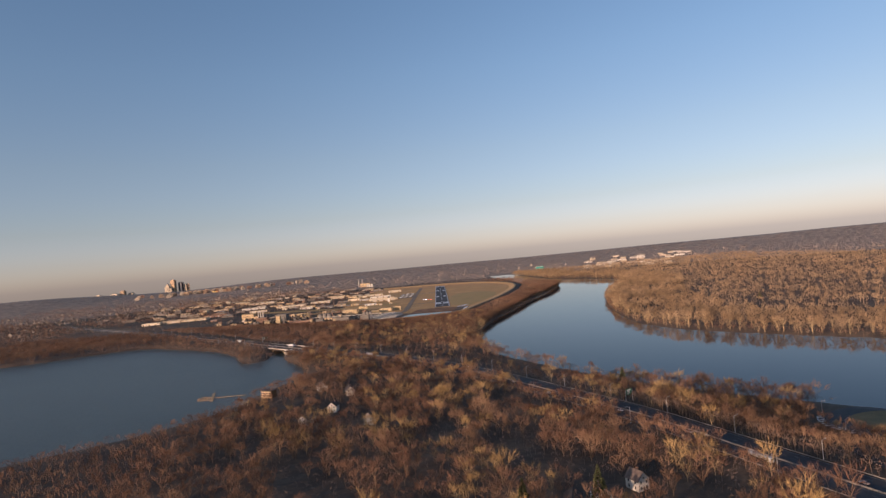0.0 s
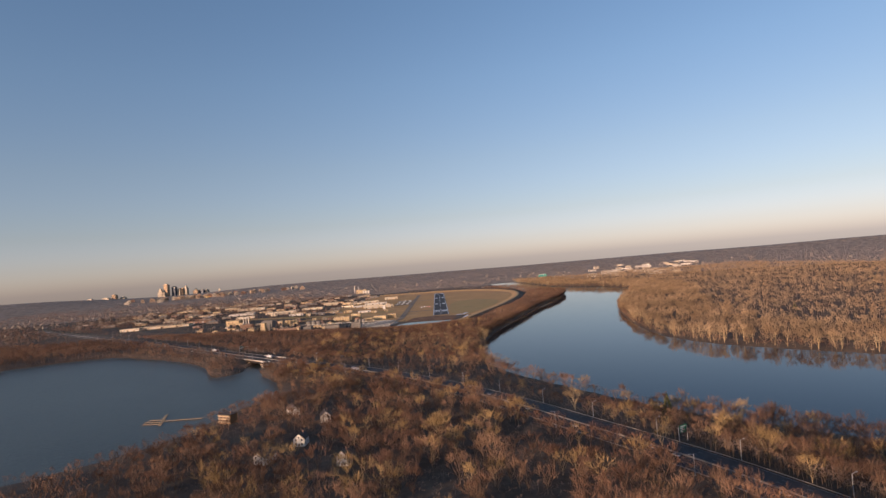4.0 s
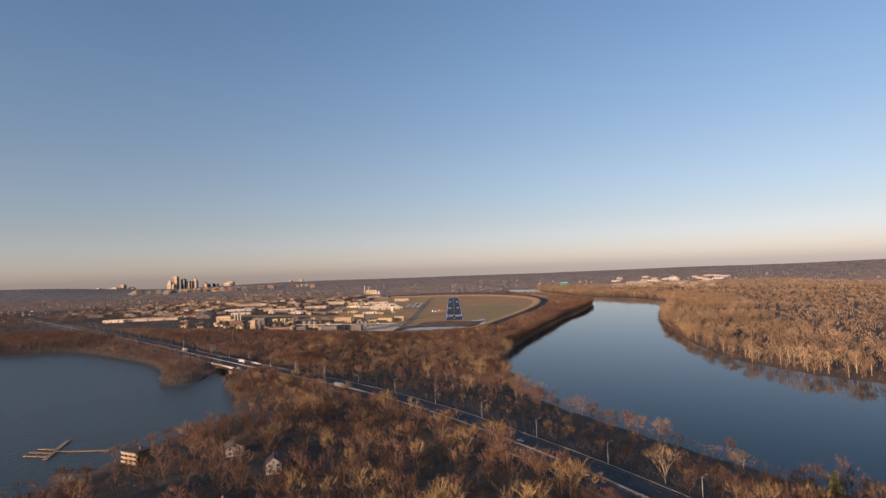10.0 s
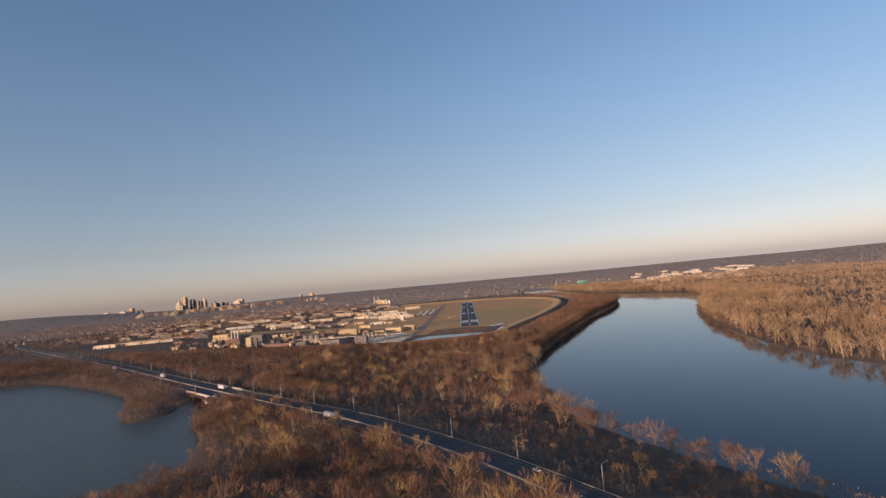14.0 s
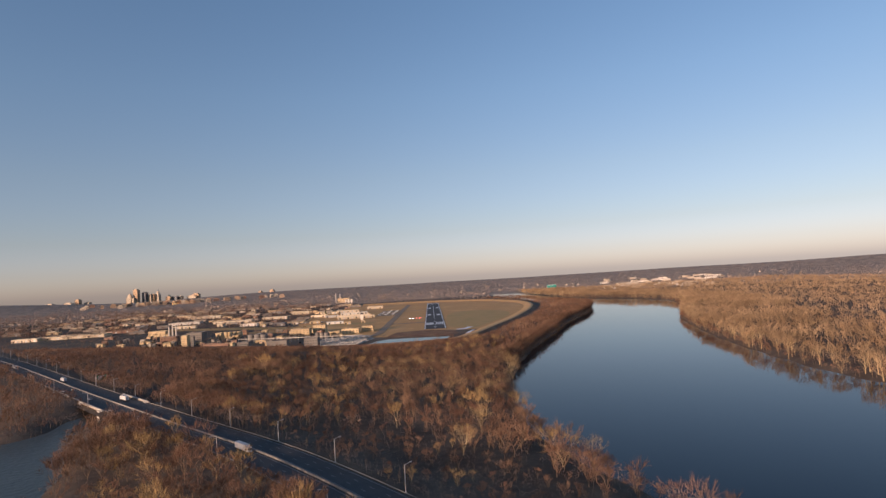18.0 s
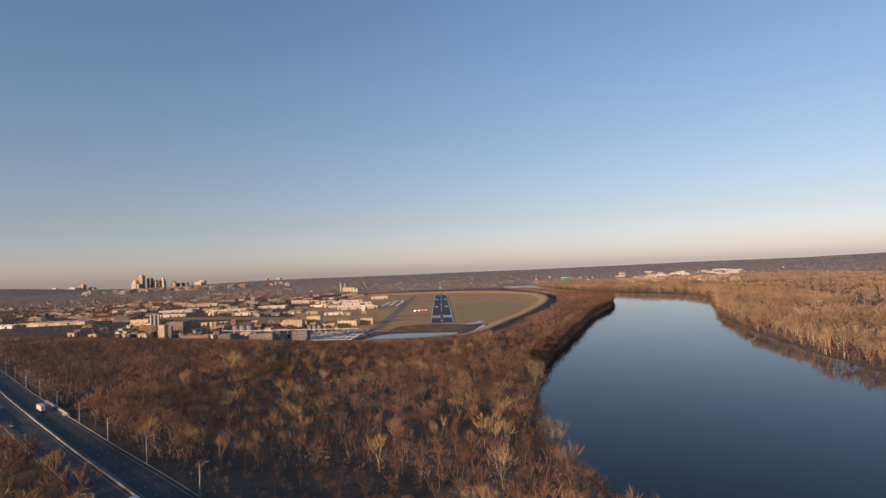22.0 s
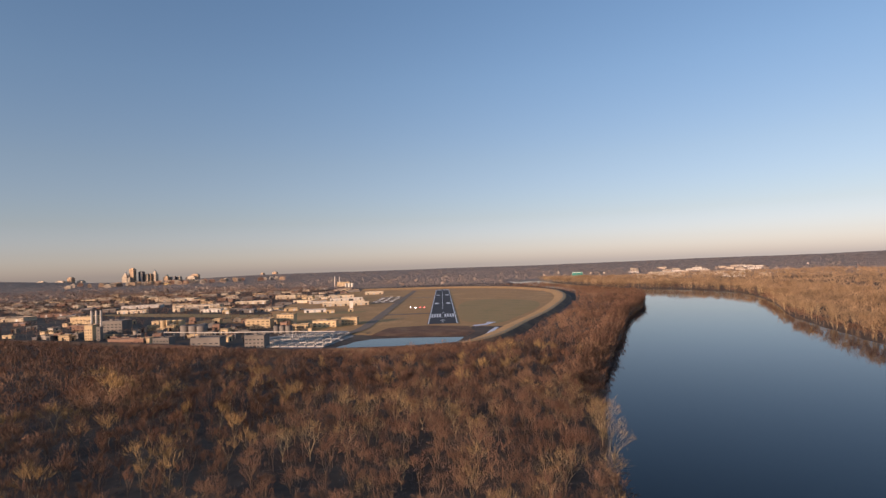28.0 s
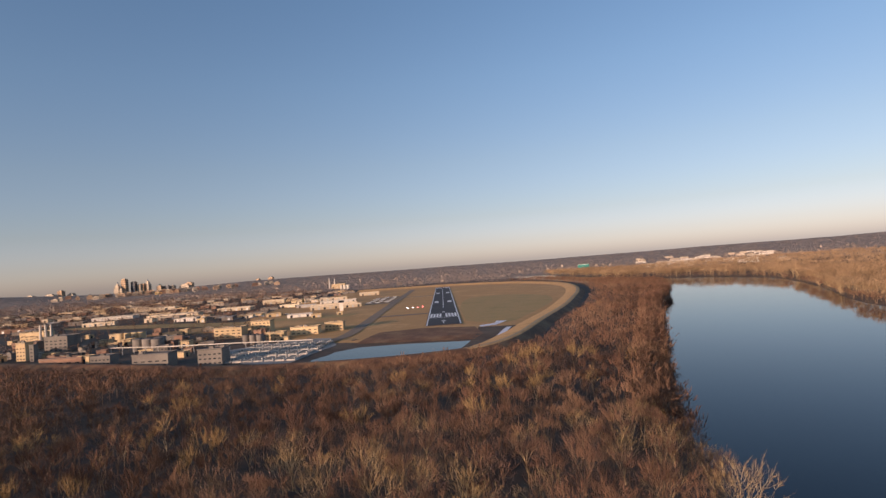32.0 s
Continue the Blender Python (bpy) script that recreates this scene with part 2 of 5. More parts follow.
def ribbon(line, left, right, z=None, zf=None):
    """A strip along a polyline between two offsets (to the right positive)."""
    v, f = [], []
    n = len(line)
    for i, (x, y) in enumerate(line):
        ax, ay = line[max(0, i - 1)]
        bx, by = line[min(n - 1, i + 1)]
        l = math.hypot(bx - ax, by - ay)
        nx, ny = (by - ay) / l, -(bx - ax) / l
        for o in (left, right):
            v.append((x + nx * o, y + ny * o, z if zf is None else zf(x + nx * o, y + ny * o)))
        if i:
            f.append((2 * i - 2, 2 * i - 1, 2 * i + 1, 2 * i))
    return v, f


WEST_BANK = smooth([(250, 1500), (290, 1100), (325, 760), (372, 520), (385, 423), (310, 195), (243, 55), (174, -130), (119, -275), (95, -345), (76, -412),
                    (55, -505), (48, -600), (60, -680), (92, -760), (135, -840), (180, -910), (235, -975), (300, -1040), (380, -1120), (520, -1250), (760, -1450)])
EAST_BANK = smooth([(900, -1240), (640, -985), (463, -812), (390, -730), (325, -640), (298, -545), (306, -430), (326, -312), (358, -180), (408, -16),
                    (470, 110), (535, 270), (575, 430), (540, 590), (470, 710), (430, 850), (400, 1100), (370, 1500)])
RIVER = WEST_BANK + EAST_BANK
COVE = smooth([(-1500, -420), (-1100, -380), (-800, -370), (-700, -312), (-600, -285), (-495, -350), (-388, -440), (-332, -515), (-306, -570), (-282, -588), (-268, -562),
               (-272, -532), (-262, -500), (-240, -474), (-226, -486), (-243, -520), (-244, -560), (-226, -605), (-196, -655), (-178, -727), (-198, -775), (-206, -815), (-216, -850), (-240, -888), (-285, -930), (-335, -962), (-430, -1012), (-700, -1100),
               (-1100, -1200), (-1500, -1250)], 4)
POND = smooth([(-96, -174), (-83, -126), (-58, -111), (-20, -113), (14, -124), (-7, -156), (-34, -178), (-65, -184), (-96, -174)], 3)[:-1]
LEVEE = smooth([(-700, 40), (-420, -70), (-270, -135), (-170, -185), (-95, -203), (-34, -205), (15, -192), (38, -170), (60, -128), (92, -40), (140, 85), (180, 210), (218, 340),
                (248, 480), (262, 620), (250, 740), (205, 880), (120, 1000), (-20, 1080), (-250, 1120)])
HALF = 14.5
EAST_EDGE = smooth([(-1300, 560), (-960, 225), (-700, -28), (-543, -181), (-420, -308), (-290, -443), (-170, -564), (-92, -641), (-46, -693), (1, -754), (38, -811), (70, -864),
                  (100, -921), (130, -978), (153, -1028), (184, -1110), (240, -1260), (300, -1450), (360, -1700)])
HIGHWAY = [(x, y) for x, y, _ in ribbon(EAST_EDGE, HALF + 0.8, HALF + 0.9, 0.0)[0][::2]]
WATER_Z, LAND_Z, ROAD_Z, POND_Z = -4.0, -1.5, 2.6, -1.6


def mesh_of(name, verts, faces, materials=(), mats=None, smooth_faces=False, tone=None):
    me = bpy.data.meshes.new(name)
    me.from_pydata([tuple(v) for v in verts], [], [tuple(f) for f in faces])
    for m in materials:
        me.materials.append(m)
    if mats is not None:
        me.polygons.foreach_set("material_index", mats)
    if smooth_faces:
        me.shade_smooth()
    if tone is not None:
        me.attributes.new("tone", "FLOAT", "POINT").data.foreach_set("value", tone)
    me.update()
    return me


def part(name, bm, material, parent=None, label=""):
    """Links a bmesh (or a ready mesh) as one object under a thing."""
    if isinstance(bm, bpy.types.Mesh):
        me = bm
    else:
        me = bpy.data.meshes.new(name)
        bm.to_mesh(me)
        bm.free()
    if material and not me.materials:
        me.materials.append(material)
    ob = new(name, me)
    if parent:
        ob.parent = parent
    if label:
        ob["label"] = label
    return ob


def box(bm, x0, x1, y0, y1, z0, z1, bevel=0.0):
    made = bmesh.ops.create_cube(bm, size=1, matrix=Matrix.LocRotScale(((x0 + x1) / 2, (y0 + y1) / 2, (z0 + z1) / 2), None, (x1 - x0, y1 - y0, z1 - z0)))
    if bevel:
        edges = {e for v in made["verts"] for e in v.link_edges}
        bmesh.ops.bevel(bm, geom=list(edges), offset=bevel, segments=1, affect="EDGES")
    return made


def boxed(*a, bevel=0.0):
    bm = bmesh.new()
    box(bm, *a, bevel=bevel)
    return bm


def tube(bm, p, q, r0, r1=None, sides=8):
    p, q = Vector(p), Vector(q)
    d = q - p
    m = Matrix.Translation((p + q) / 2) @ d.to_track_quat("Z", "Y").to_matrix().to_4x4()
    bmesh.ops.create_cone(bm, cap_ends=True, segments=sides, radius1=r0, radius2=r0 if r1 is None else r1, depth=d.length, matrix=m)
    return bm


def tubed(*a, **k):
    return tube(bmesh.new(), *a, **k)


def sweep(line, profile):
    """A profile of (offset to the right, height) carried along a polyline."""
    v, f = [], []
    n, k = len(line), len(profile)
    for i, (x, y) in enumerate(line):
        ax, ay = line[max(0, i - 1)]
        bx, by = line[min(n - 1, i + 1)]
        l = math.hypot(bx - ax, by - ay)
        nx, ny = (by - ay) / l, -(bx - ax) / l
        v += [(x + nx * o, y + ny * o, h) for o, h in profile]
        if i:
            f += [((i - 1) * k + j, i * k + j, i * k + j + 1, (i - 1) * k + j + 1) for j in range(k - 1)]
    return v, f


# ---- ground, water ----
def hills(ang, r):
    """Height of the hills of the horizon, by the direction clockwise from straight ahead."""
    a = np.degrees(ang)
    h = 56 * np.exp(-((a + 41) / 8) ** 2) + 50 * np.exp(-((a - 44) / 14) ** 2) + 14 * np.exp(-((a - 22) / 6) ** 2) + 10 * np.exp(-((a + 20) / 6) ** 2)
    h = h + 2 * np.sin(a * 0.5 + 1) + 0.8 * np.sin(a * 1.7)
    dip = 23 * np.exp(-((a + 26) / 6.5) ** 2)
    return (np.maximum(0.5 * h - 1.5, -2) - dip) * np.clip((r - 3500) / 850, 0, 1) ** 1.5


def land_z(x, y):
    x, y = np.asarray(x, float), np.asarray(y, float)
    r = np.hypot(x - MID.x, y - MID.y)
    s = np.clip((r - NEAR_R) / FAR_R, 0, 0.995)
    true_r = np.where(r > NEAR_R, NEAR_R - FAR_R * np.log(1 - s), r)
    k = np.where(r > NEAR_R, r / np.maximum(true_r, 1), 1.0)
    z = LAND_Z + 1.5 * np.clip(ring_depth(x, y, FIELD) / 25 + 0.5, 0, 1)
    z = z + 2.5 * np.clip((-x - 330) / 200, 0, 1) + 4 * np.clip((-x - 900) / 500, 0, 1)
    z = z + 0.5 * np.sin(x * 0.021 + 1) * np.sin(y * 0.017) * np.clip(-ring_depth(x, y, FIELD) / 30, 0, 1)
    dh, _ = seg_dist(x, y, HIGHWAY)
    z = np.where(dh < 46, z + (ROAD_Z - 0.25 - z) * np.clip((46 - dh) / 22, 0, 1), z)
    dp = ring_depth(x, y, POND)
    z = np.where(dp > -12, np.minimum(z, POND_Z - 0.2 * dp), z)
    d = np.maximum(ring_depth(x, y, RIVER), ring_depth(x, y, COVE))
    z = np.where(d > -18, np.minimum(z, WATER_Z - 0.16 * d + 0.3 * np.sin(x * 0.13) * np.sin(y * 0.11)), z)
    z = np.maximum(z, -9)
    z = EYE_Z - (EYE_Z - z) * k
    return z + hills(np.arctan2(x - MID.x, y - MID.y), r)


FIELD = [(-130, -60), (-60, -95), (30, -110), (60, -100), (95, -20), (140, 90), (215, 340), (255, 520), (258, 640), (240, 740), (195, 880), (110, 990), (-30, 1060), (-260, 1090), (-330, 700), (-300, 300)]


def axis(fine0, fine1, step, ends):
    out = list(np.arange(fine0, fine1 + 0.1, step))
    s = step
    while out[-1] < ends[1]:
        s = min(s * 1.12, 75)
        out.append(out[-1] + s)
    s = step
    while out[0] > ends[0]:
        s = min(s * 1.12, 75)
        out.insert(0, out[0] - s)
    return np.array(out)


def build_ground():
    xs, ys = axis(-800, 700, 10, (-4500, 4500)), axis(-1500, 800, 10, (-2400, 4150))
    gx, gy = np.meshgrid(xs, ys)
    gz = land_z(gx, gy)
    verts = np.stack([gx.ravel(), gy.ravel(), gz.ravel()], -1)
    w = len(xs)
    i, j = np.meshgrid(np.arange(w - 1), np.arange(len(ys) - 1))
    a = (j * w + i).ravel()
    faces = np.stack([a, a + 1, a + w + 1, a + w], -1)
    cx, cy = verts[faces].mean(1)[:, 0], verts[faces].mean(1)[:, 1]
    rr = np.hypot(cx - MID.x, cy - MID.y)
    town = ((cx < -300) & (cy > -0.85 * cx - 480) & (cy > 0.2 * cx + 30)) | ((cy > 250) & (cx < -60))
    keep = rr < 5250
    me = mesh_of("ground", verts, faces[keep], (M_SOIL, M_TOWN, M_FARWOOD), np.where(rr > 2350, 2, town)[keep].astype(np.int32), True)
    tagged(new("ground", me), "brown leaf-littered river plain rising to wooded hills", "ground", kind="structure")


build_ground()


def sheet(name, ring, z, material, label, category="water", kind="structure"):
    v = [(x, y, z) for x, y in ring]
    me = mesh_of(name, v, [range(len(v))], (material,))
    return tagged(new(name, me), label, category, kind=kind)


sheet("river", [(-60, -2300), (1500, -2300), (1500, 1500), (-60, 1500)], WATER_Z, M_RIVER, "broad calm blue-grey river mirroring sky and trees")
sheet("cove", [(-2300, -1500), (-150, -1500), (-150, -420), (-420, -220), (-2300, -120)], WATER_Z - 0.005, M_COVE, "dark grey still water of a round cove")
sheet("pond", [(-130, -210), (50, -210), (50, -90), (-130, -90)], POND_Z, M_RIVER, "pale pond mirroring the sky below the runway")


# ---- airfield ----
def strip(name, x0, x1, y0, y1, z, material, label, category, kind="structure", parent=None):
    v = [(x0, y0, z), (x1, y0, z), (x1, y1, z), (x0, y1, z)]
    ob = new(name, mesh_of(name, v, [(0, 1, 2, 3)], (material,)))
    if parent:
        ob.parent = parent
        return ob
    return tagged(ob, label, category, kind=kind)


def patch(name, ring, material, label, category, lift=0.25, kind="structure"):
    """A patch of ground cover laid over the land."""
    bm = bmesh.new()
    xs, ys = [p[0] for p in ring], [p[1] for p in ring]
    step = max(8.0, (max(xs) - min(xs)) / 60)
    bm.faces.new([bm.verts.new((x, y, 0)) for x, y in ring])
    for ax, lo, hi in ((0, min(xs), max(xs)), (1, min(ys), max(ys))):
        s = step if ax == 0 else step * 1.5
        c = lo + s
        while c < hi:
            co, no = ((c, 0, 0), (1, 0, 0)) if ax == 0 else ((0, c, 0), (0, 1, 0))
            bmesh.ops.bisect_plane(bm, geom=bm.verts[:] + bm.edges[:] + bm.faces[:], plane_co=co, plane_no=no)
            c += s
    zz = land_z([v.co.x for v in bm.verts], [v.co.y for v in bm.verts])
    for v, z in zip(bm.verts, zz):
        v.co.z = z + lift
    return tagged(part(name, bm, material), label, category, kind=kind)


patch("airfield_grass", FIELD, M_GRASS, "tan winter grass of the airfield", "grass", 0.12)
patch("airfield_grass", smooth([(24, 20), (62, -20), (100, 60), (150, 200), (165, 330), (120, 420), (50, 400), (26, 250), (24, 20)], 3)[:-1], M_GREEN, "greener grass beside the runway", "grass", 0.24)
patch("scrub_field", [(-75, -95), (-40, -103), (25, -116), (34, -95), (30, -38), (-20, -18), (-62, -30)], M_SCRUB_SHADE, "reddish scrub between pond and runway", "scrub", 0.3)
patch("bare_ground", [(38, -160), (62, -100), (70, -52), (33, -45), (28, -95), (10, -170)], M_SOIL, "dark bare ground inside the levee", "ground", 0.28)
patch("snow_patch", [(20, -172), (28, -168), (45, -125), (62, -62), (58, -60), (40, -122)], M_SNOW, "strip of old snow along the levee foot", "snow", 0.4)
patch("snow_patch", [(36, -45), (50, -38), (64, -8), (54, -2), (50, -22), (34, -34)], M_SNOW, "old snow patch on the airfield grass", "snow", 0.4)
RW = 18.6
RW_END = 945.0
runway = strip("runway", -RW, RW, -6, RW_END, 0.5, M_ASPHALT, "dark asphalt runway with white markings", "runway")
runway.location.x = 0.5


def mark(x0, x1, y0, y1, z=0.52, parent=runway, name="marking"):
    return strip(name, x0, x1, y0, y1, z, M_PAINT, "", "", parent=parent)


for s in (-1, 1):
    mark(s * (RW - 1.3) - 0.7, s * (RW - 1.3) + 0.7, -4, RW_END - 4, name="edge_line")
    for k in range(4):
        x = s * (3.6 + k * 3.6)
        mark(x - 1.2, x + 1.2, 82, 130, name="threshold_bar")
        mark(x - 1.2, x + 1.2, RW_END - 55, RW_END - 12, name="threshold_bar")
    for y0, y1 in ((335, 372), (RW_END - 325, RW_END - 285)):
        mark(s * 10.5 - 3.4, s * 10.5 + 3.4, y0, y1, name="aiming_block")
for k in range(13):
    mark(-0.7, 0.7, 225 + k * 48, 225 + k * 48 + 28, name="centre_dash")
mark(-RW + 2, RW - 2, 76, 78.5, name="threshold_line")


def arrow(y):
    bm = bmesh.new()
    for ring in ([(-0.5, y), (0.5, y), (0.5, y + 20), (-0.5, y + 20)], [(0, y + 34), (-3.4, y + 20), (-1.8, y + 20), (0, y + 28)], [(0, y + 34), (0, y + 28), (1.8, y + 20), (3.4, y + 20)]):
        bm.faces.new([bm.verts.new((x, yy, 0.52)) for x, yy in ring])
    part("arrow", bm, M_PAINT, runway)


arrow(12)
number = bpy.data.curves.new("runway_number", "FONT")
number.body, number.size, number.align_x = "2", 14, "CENTER"
num_ob = new("runway_number", number)
num_me = bpy.data.meshes.new_from_object(num_ob.evaluated_get(bpy.context.evaluated_depsgraph_get()))
bpy.data.objects.remove(num_ob)
num_me.materials.append(M_PAINT)
num_ob = new("runway_number", num_me)
num_ob.parent, num_ob.location = runway, (0, 142, 0.52)
num_ob.scale = (0.8, 1.7, 1)

M_OLDTAR = mat("worn_asphalt", (0.22, 0.165, 0.115), tones=((0.28, 0.21, 0.145),), scale=0.03)
taxi = smooth([(-108, -86), (-94, -45), (-90, 20), (-88, 220), (-83, 600), (-78, 920)], 3)
v, f = ribbon(taxi, -6.5, 6.5, 0.45)
tagged(new("taxiway", mesh_of("taxiway", v, f, (M_OLDTAR,))), "dark asphalt taxiway beside the runway", "taxiway", kind="structure")
for y in (140, 560):
    strip("taxiway", -82, -RW + 2, y, y + 16, 0.42, M_OLDTAR, "asphalt link between taxiway and runway", "taxiway")
strip("apron", -140, -92, 420, 640, 0.4, M_OLDTAR, "grey asphalt apron before the hangars", "apron")
M_PAPI_W, M_PAPI_R = glow("white_lamp", (1.0, 0.93, 0.78), 14), glow("red_lamp", (1.0, 0.12, 0.08), 9)
for k, x in enumerate((-52, -44.5, -37, -29.5)):
    lamp = tagged(new("approach_lamp"), "white runway approach lamp in a low housing" if k < 2 else "red runway approach lamp in a low housing", "lamp", "approach lamps")
    lamp.location = (x, 262, 0.3)
    part("housing", boxed(-0.9, 0.9, 0, 1.4, 0.5, 1.5, bevel=0.1), M_STEEL, lamp)
    for dx in (-0.6, 0.6):
        part("leg", tubed((dx, 0.7, -0.2), (dx, 0.7, 0.5), 0.08, sides=6), M_STEEL, lamp)
    bm = bmesh.new()
    bmesh.ops.create_uvsphere(bm, u_segments=10, v_segments=6, radius=0.55, matrix=Matrix.Translation((0, -0.1, 1.0)))
    part("lens", bm, M_PAPI_W if k < 2 else M_PAPI_R, lamp)

M_OLDTAN = mat("sandy_track", (0.4, 0.3, 0.18), scale=0.2)
v, f = sweep(LEVEE, [(14, LAND_Z - 0.6), (4.5, 3.1), (1.2, 3.5), (-1.2, 3.5), (-5, 3.1), (-22, -0.6)])
# outer slope takes the dark scrub colour, which paints in its shade
me = mesh_of("levee", v, f, (M_LEVEE, M_SCRUB_SHADE, M_OLDTAN), [m for x, y in LEVEE[1:] for m in ((1, 0, 2, 0, 0) if x > 20 or y > 500 else (1, 1, 1, 1, 1))], True)
tagged(new("levee", me), "long grassy levee with a gravel track on its crest", "levee", kind="structure")

# ---- highway ----
M_OLDCONC = mat('weathered_concrete', (0.2, 0.19, 0.17), tones=((0.27, 0.25, 0.22),), scale=0.3)
road_v, road_f = sweep(HIGHWAY, [(HALF + 6, ROAD_Z - 1.5), (HALF, ROAD_Z), (0.6, ROAD_Z + 0.15), (-0.6, ROAD_Z + 0.15), (-HALF, ROAD_Z), (-HALF - 6, ROAD_Z - 1.5)])
highway = tagged(new("highway", mesh_of("highway", road_v, road_f, (M_SOIL, M_ROAD), [0, 1, 1, 1, 0] * (len(HIGHWAY) - 1))), "wide dark asphalt highway on a low embankment", "highway", kind="structure")


def along(line, step):
    """Points every step metres along a polyline, with the heading there."""
    out, left = [], 0.0
    for (ax, ay), (bx, by) in zip(line[:-1], line[1:]):
        l = math.hypot(bx - ax, by - ay)
        s = left
        while s < l:
            out.append((ax + (bx - ax) * s / l, ay + (by - ay) * s / l, math.atan2(by - ay, bx - ax)))
            s += step
        left = s - l
    return out


for o in (-13.4, -1.7, 1.7, 13.4):
    v, f = ribbon(HIGHWAY, o - 0.12, o + 0.12, ROAD_Z + 0.17)
    part("edge_line", mesh_of("edge_line", v, f, (M_WORNPAINT,)), None, highway)
dash_v, dash_f = [], []
for x, y, a in along(HIGHWAY, 12.0):
    if y > 200 or y < -1350:
        continue
    for o in (-9.6, -5.7, 5.7, 9.6):
        c, s = math.cos(a), math.sin(a)
        base = len(dash_v)
        dash_v += [(x + c * u + s * (o + w), y + s * u - c * (o + w), ROAD_Z + 0.17) for u, w in ((0, -0.1), (3.2, -0.1), (3.2, 0.1), (0, 0.1))]
        dash_f.append((base, base + 1, base + 2, base + 3))
part("lane_dashes", mesh_of("lane_dashes", dash_v, dash_f, (M_WORNPAINT,)), None, highway)
for o, h in ((-HALF - 0.4, 0.85), (HALF + 0.4, 0.85)):
    v, f = sweep(HIGHWAY, [(o - 0.06, ROAD_Z + 0.5), (o - 0.06, ROAD_Z + h), (o + 0.06, ROAD_Z + h), (o + 0.06, ROAD_Z + 0.5)])
    tagged(new("guard_rail", mesh_of("guard_rail", v, f, (M_OLDCONC,))), "pale guard rail along the highway edge", "guard rail", kind="structure")
v, f = sweep(HIGHWAY, [(-0.3, ROAD_Z), (-0.15, ROAD_Z + 1.0), (0.15, ROAD_Z + 1.0), (0.3, ROAD_Z)])
tagged(new("median_barrier", mesh_of("median_barrier", v, f, (M_OLDCONC,))), "concrete barrier between the carriageways", "barrier", kind="structure")


# ---- woods ----
def prism(p, q, r0, r1, sides=3):
    """Vertices and triangles of a tapered limb."""
    p, q = np.array(p, float), np.array(q, float)
    d = q - p
    a = np.cross(d, (0.31, 0.87, 0.21) if abs(d[2]) > 0.5 * np.linalg.norm(d) else (0, 0, 1.0))
    a /= np.linalg.norm(a) + 1e-9
    b = np.cross(d / (np.linalg.norm(d) + 1e-9), a)
    v = [c + r * (a * math.cos(6.2832 * i / sides) + b * math.sin(6.2832 * i / sides)) for c, r in ((p, r0), (q, r1)) for i in range(sides)]
    f = []
    for i in range(sides):
        j = (i + 1) % sides
        f += [(i, j, sides + j), (i, sides + j, sides + i)]
    return v, f


def sliver(p, q, w, rng):
    """A twig: one long thin triangle."""
    p, q = np.array(p, float), np.array(q, float)
    a = np.cross(q - p, rng.normal(size=3))
    a *= 0.5 * w / (np.linalg.norm(a) + 1e-9)
    return [p - a, p + a, q], [(0, 1, 2)]


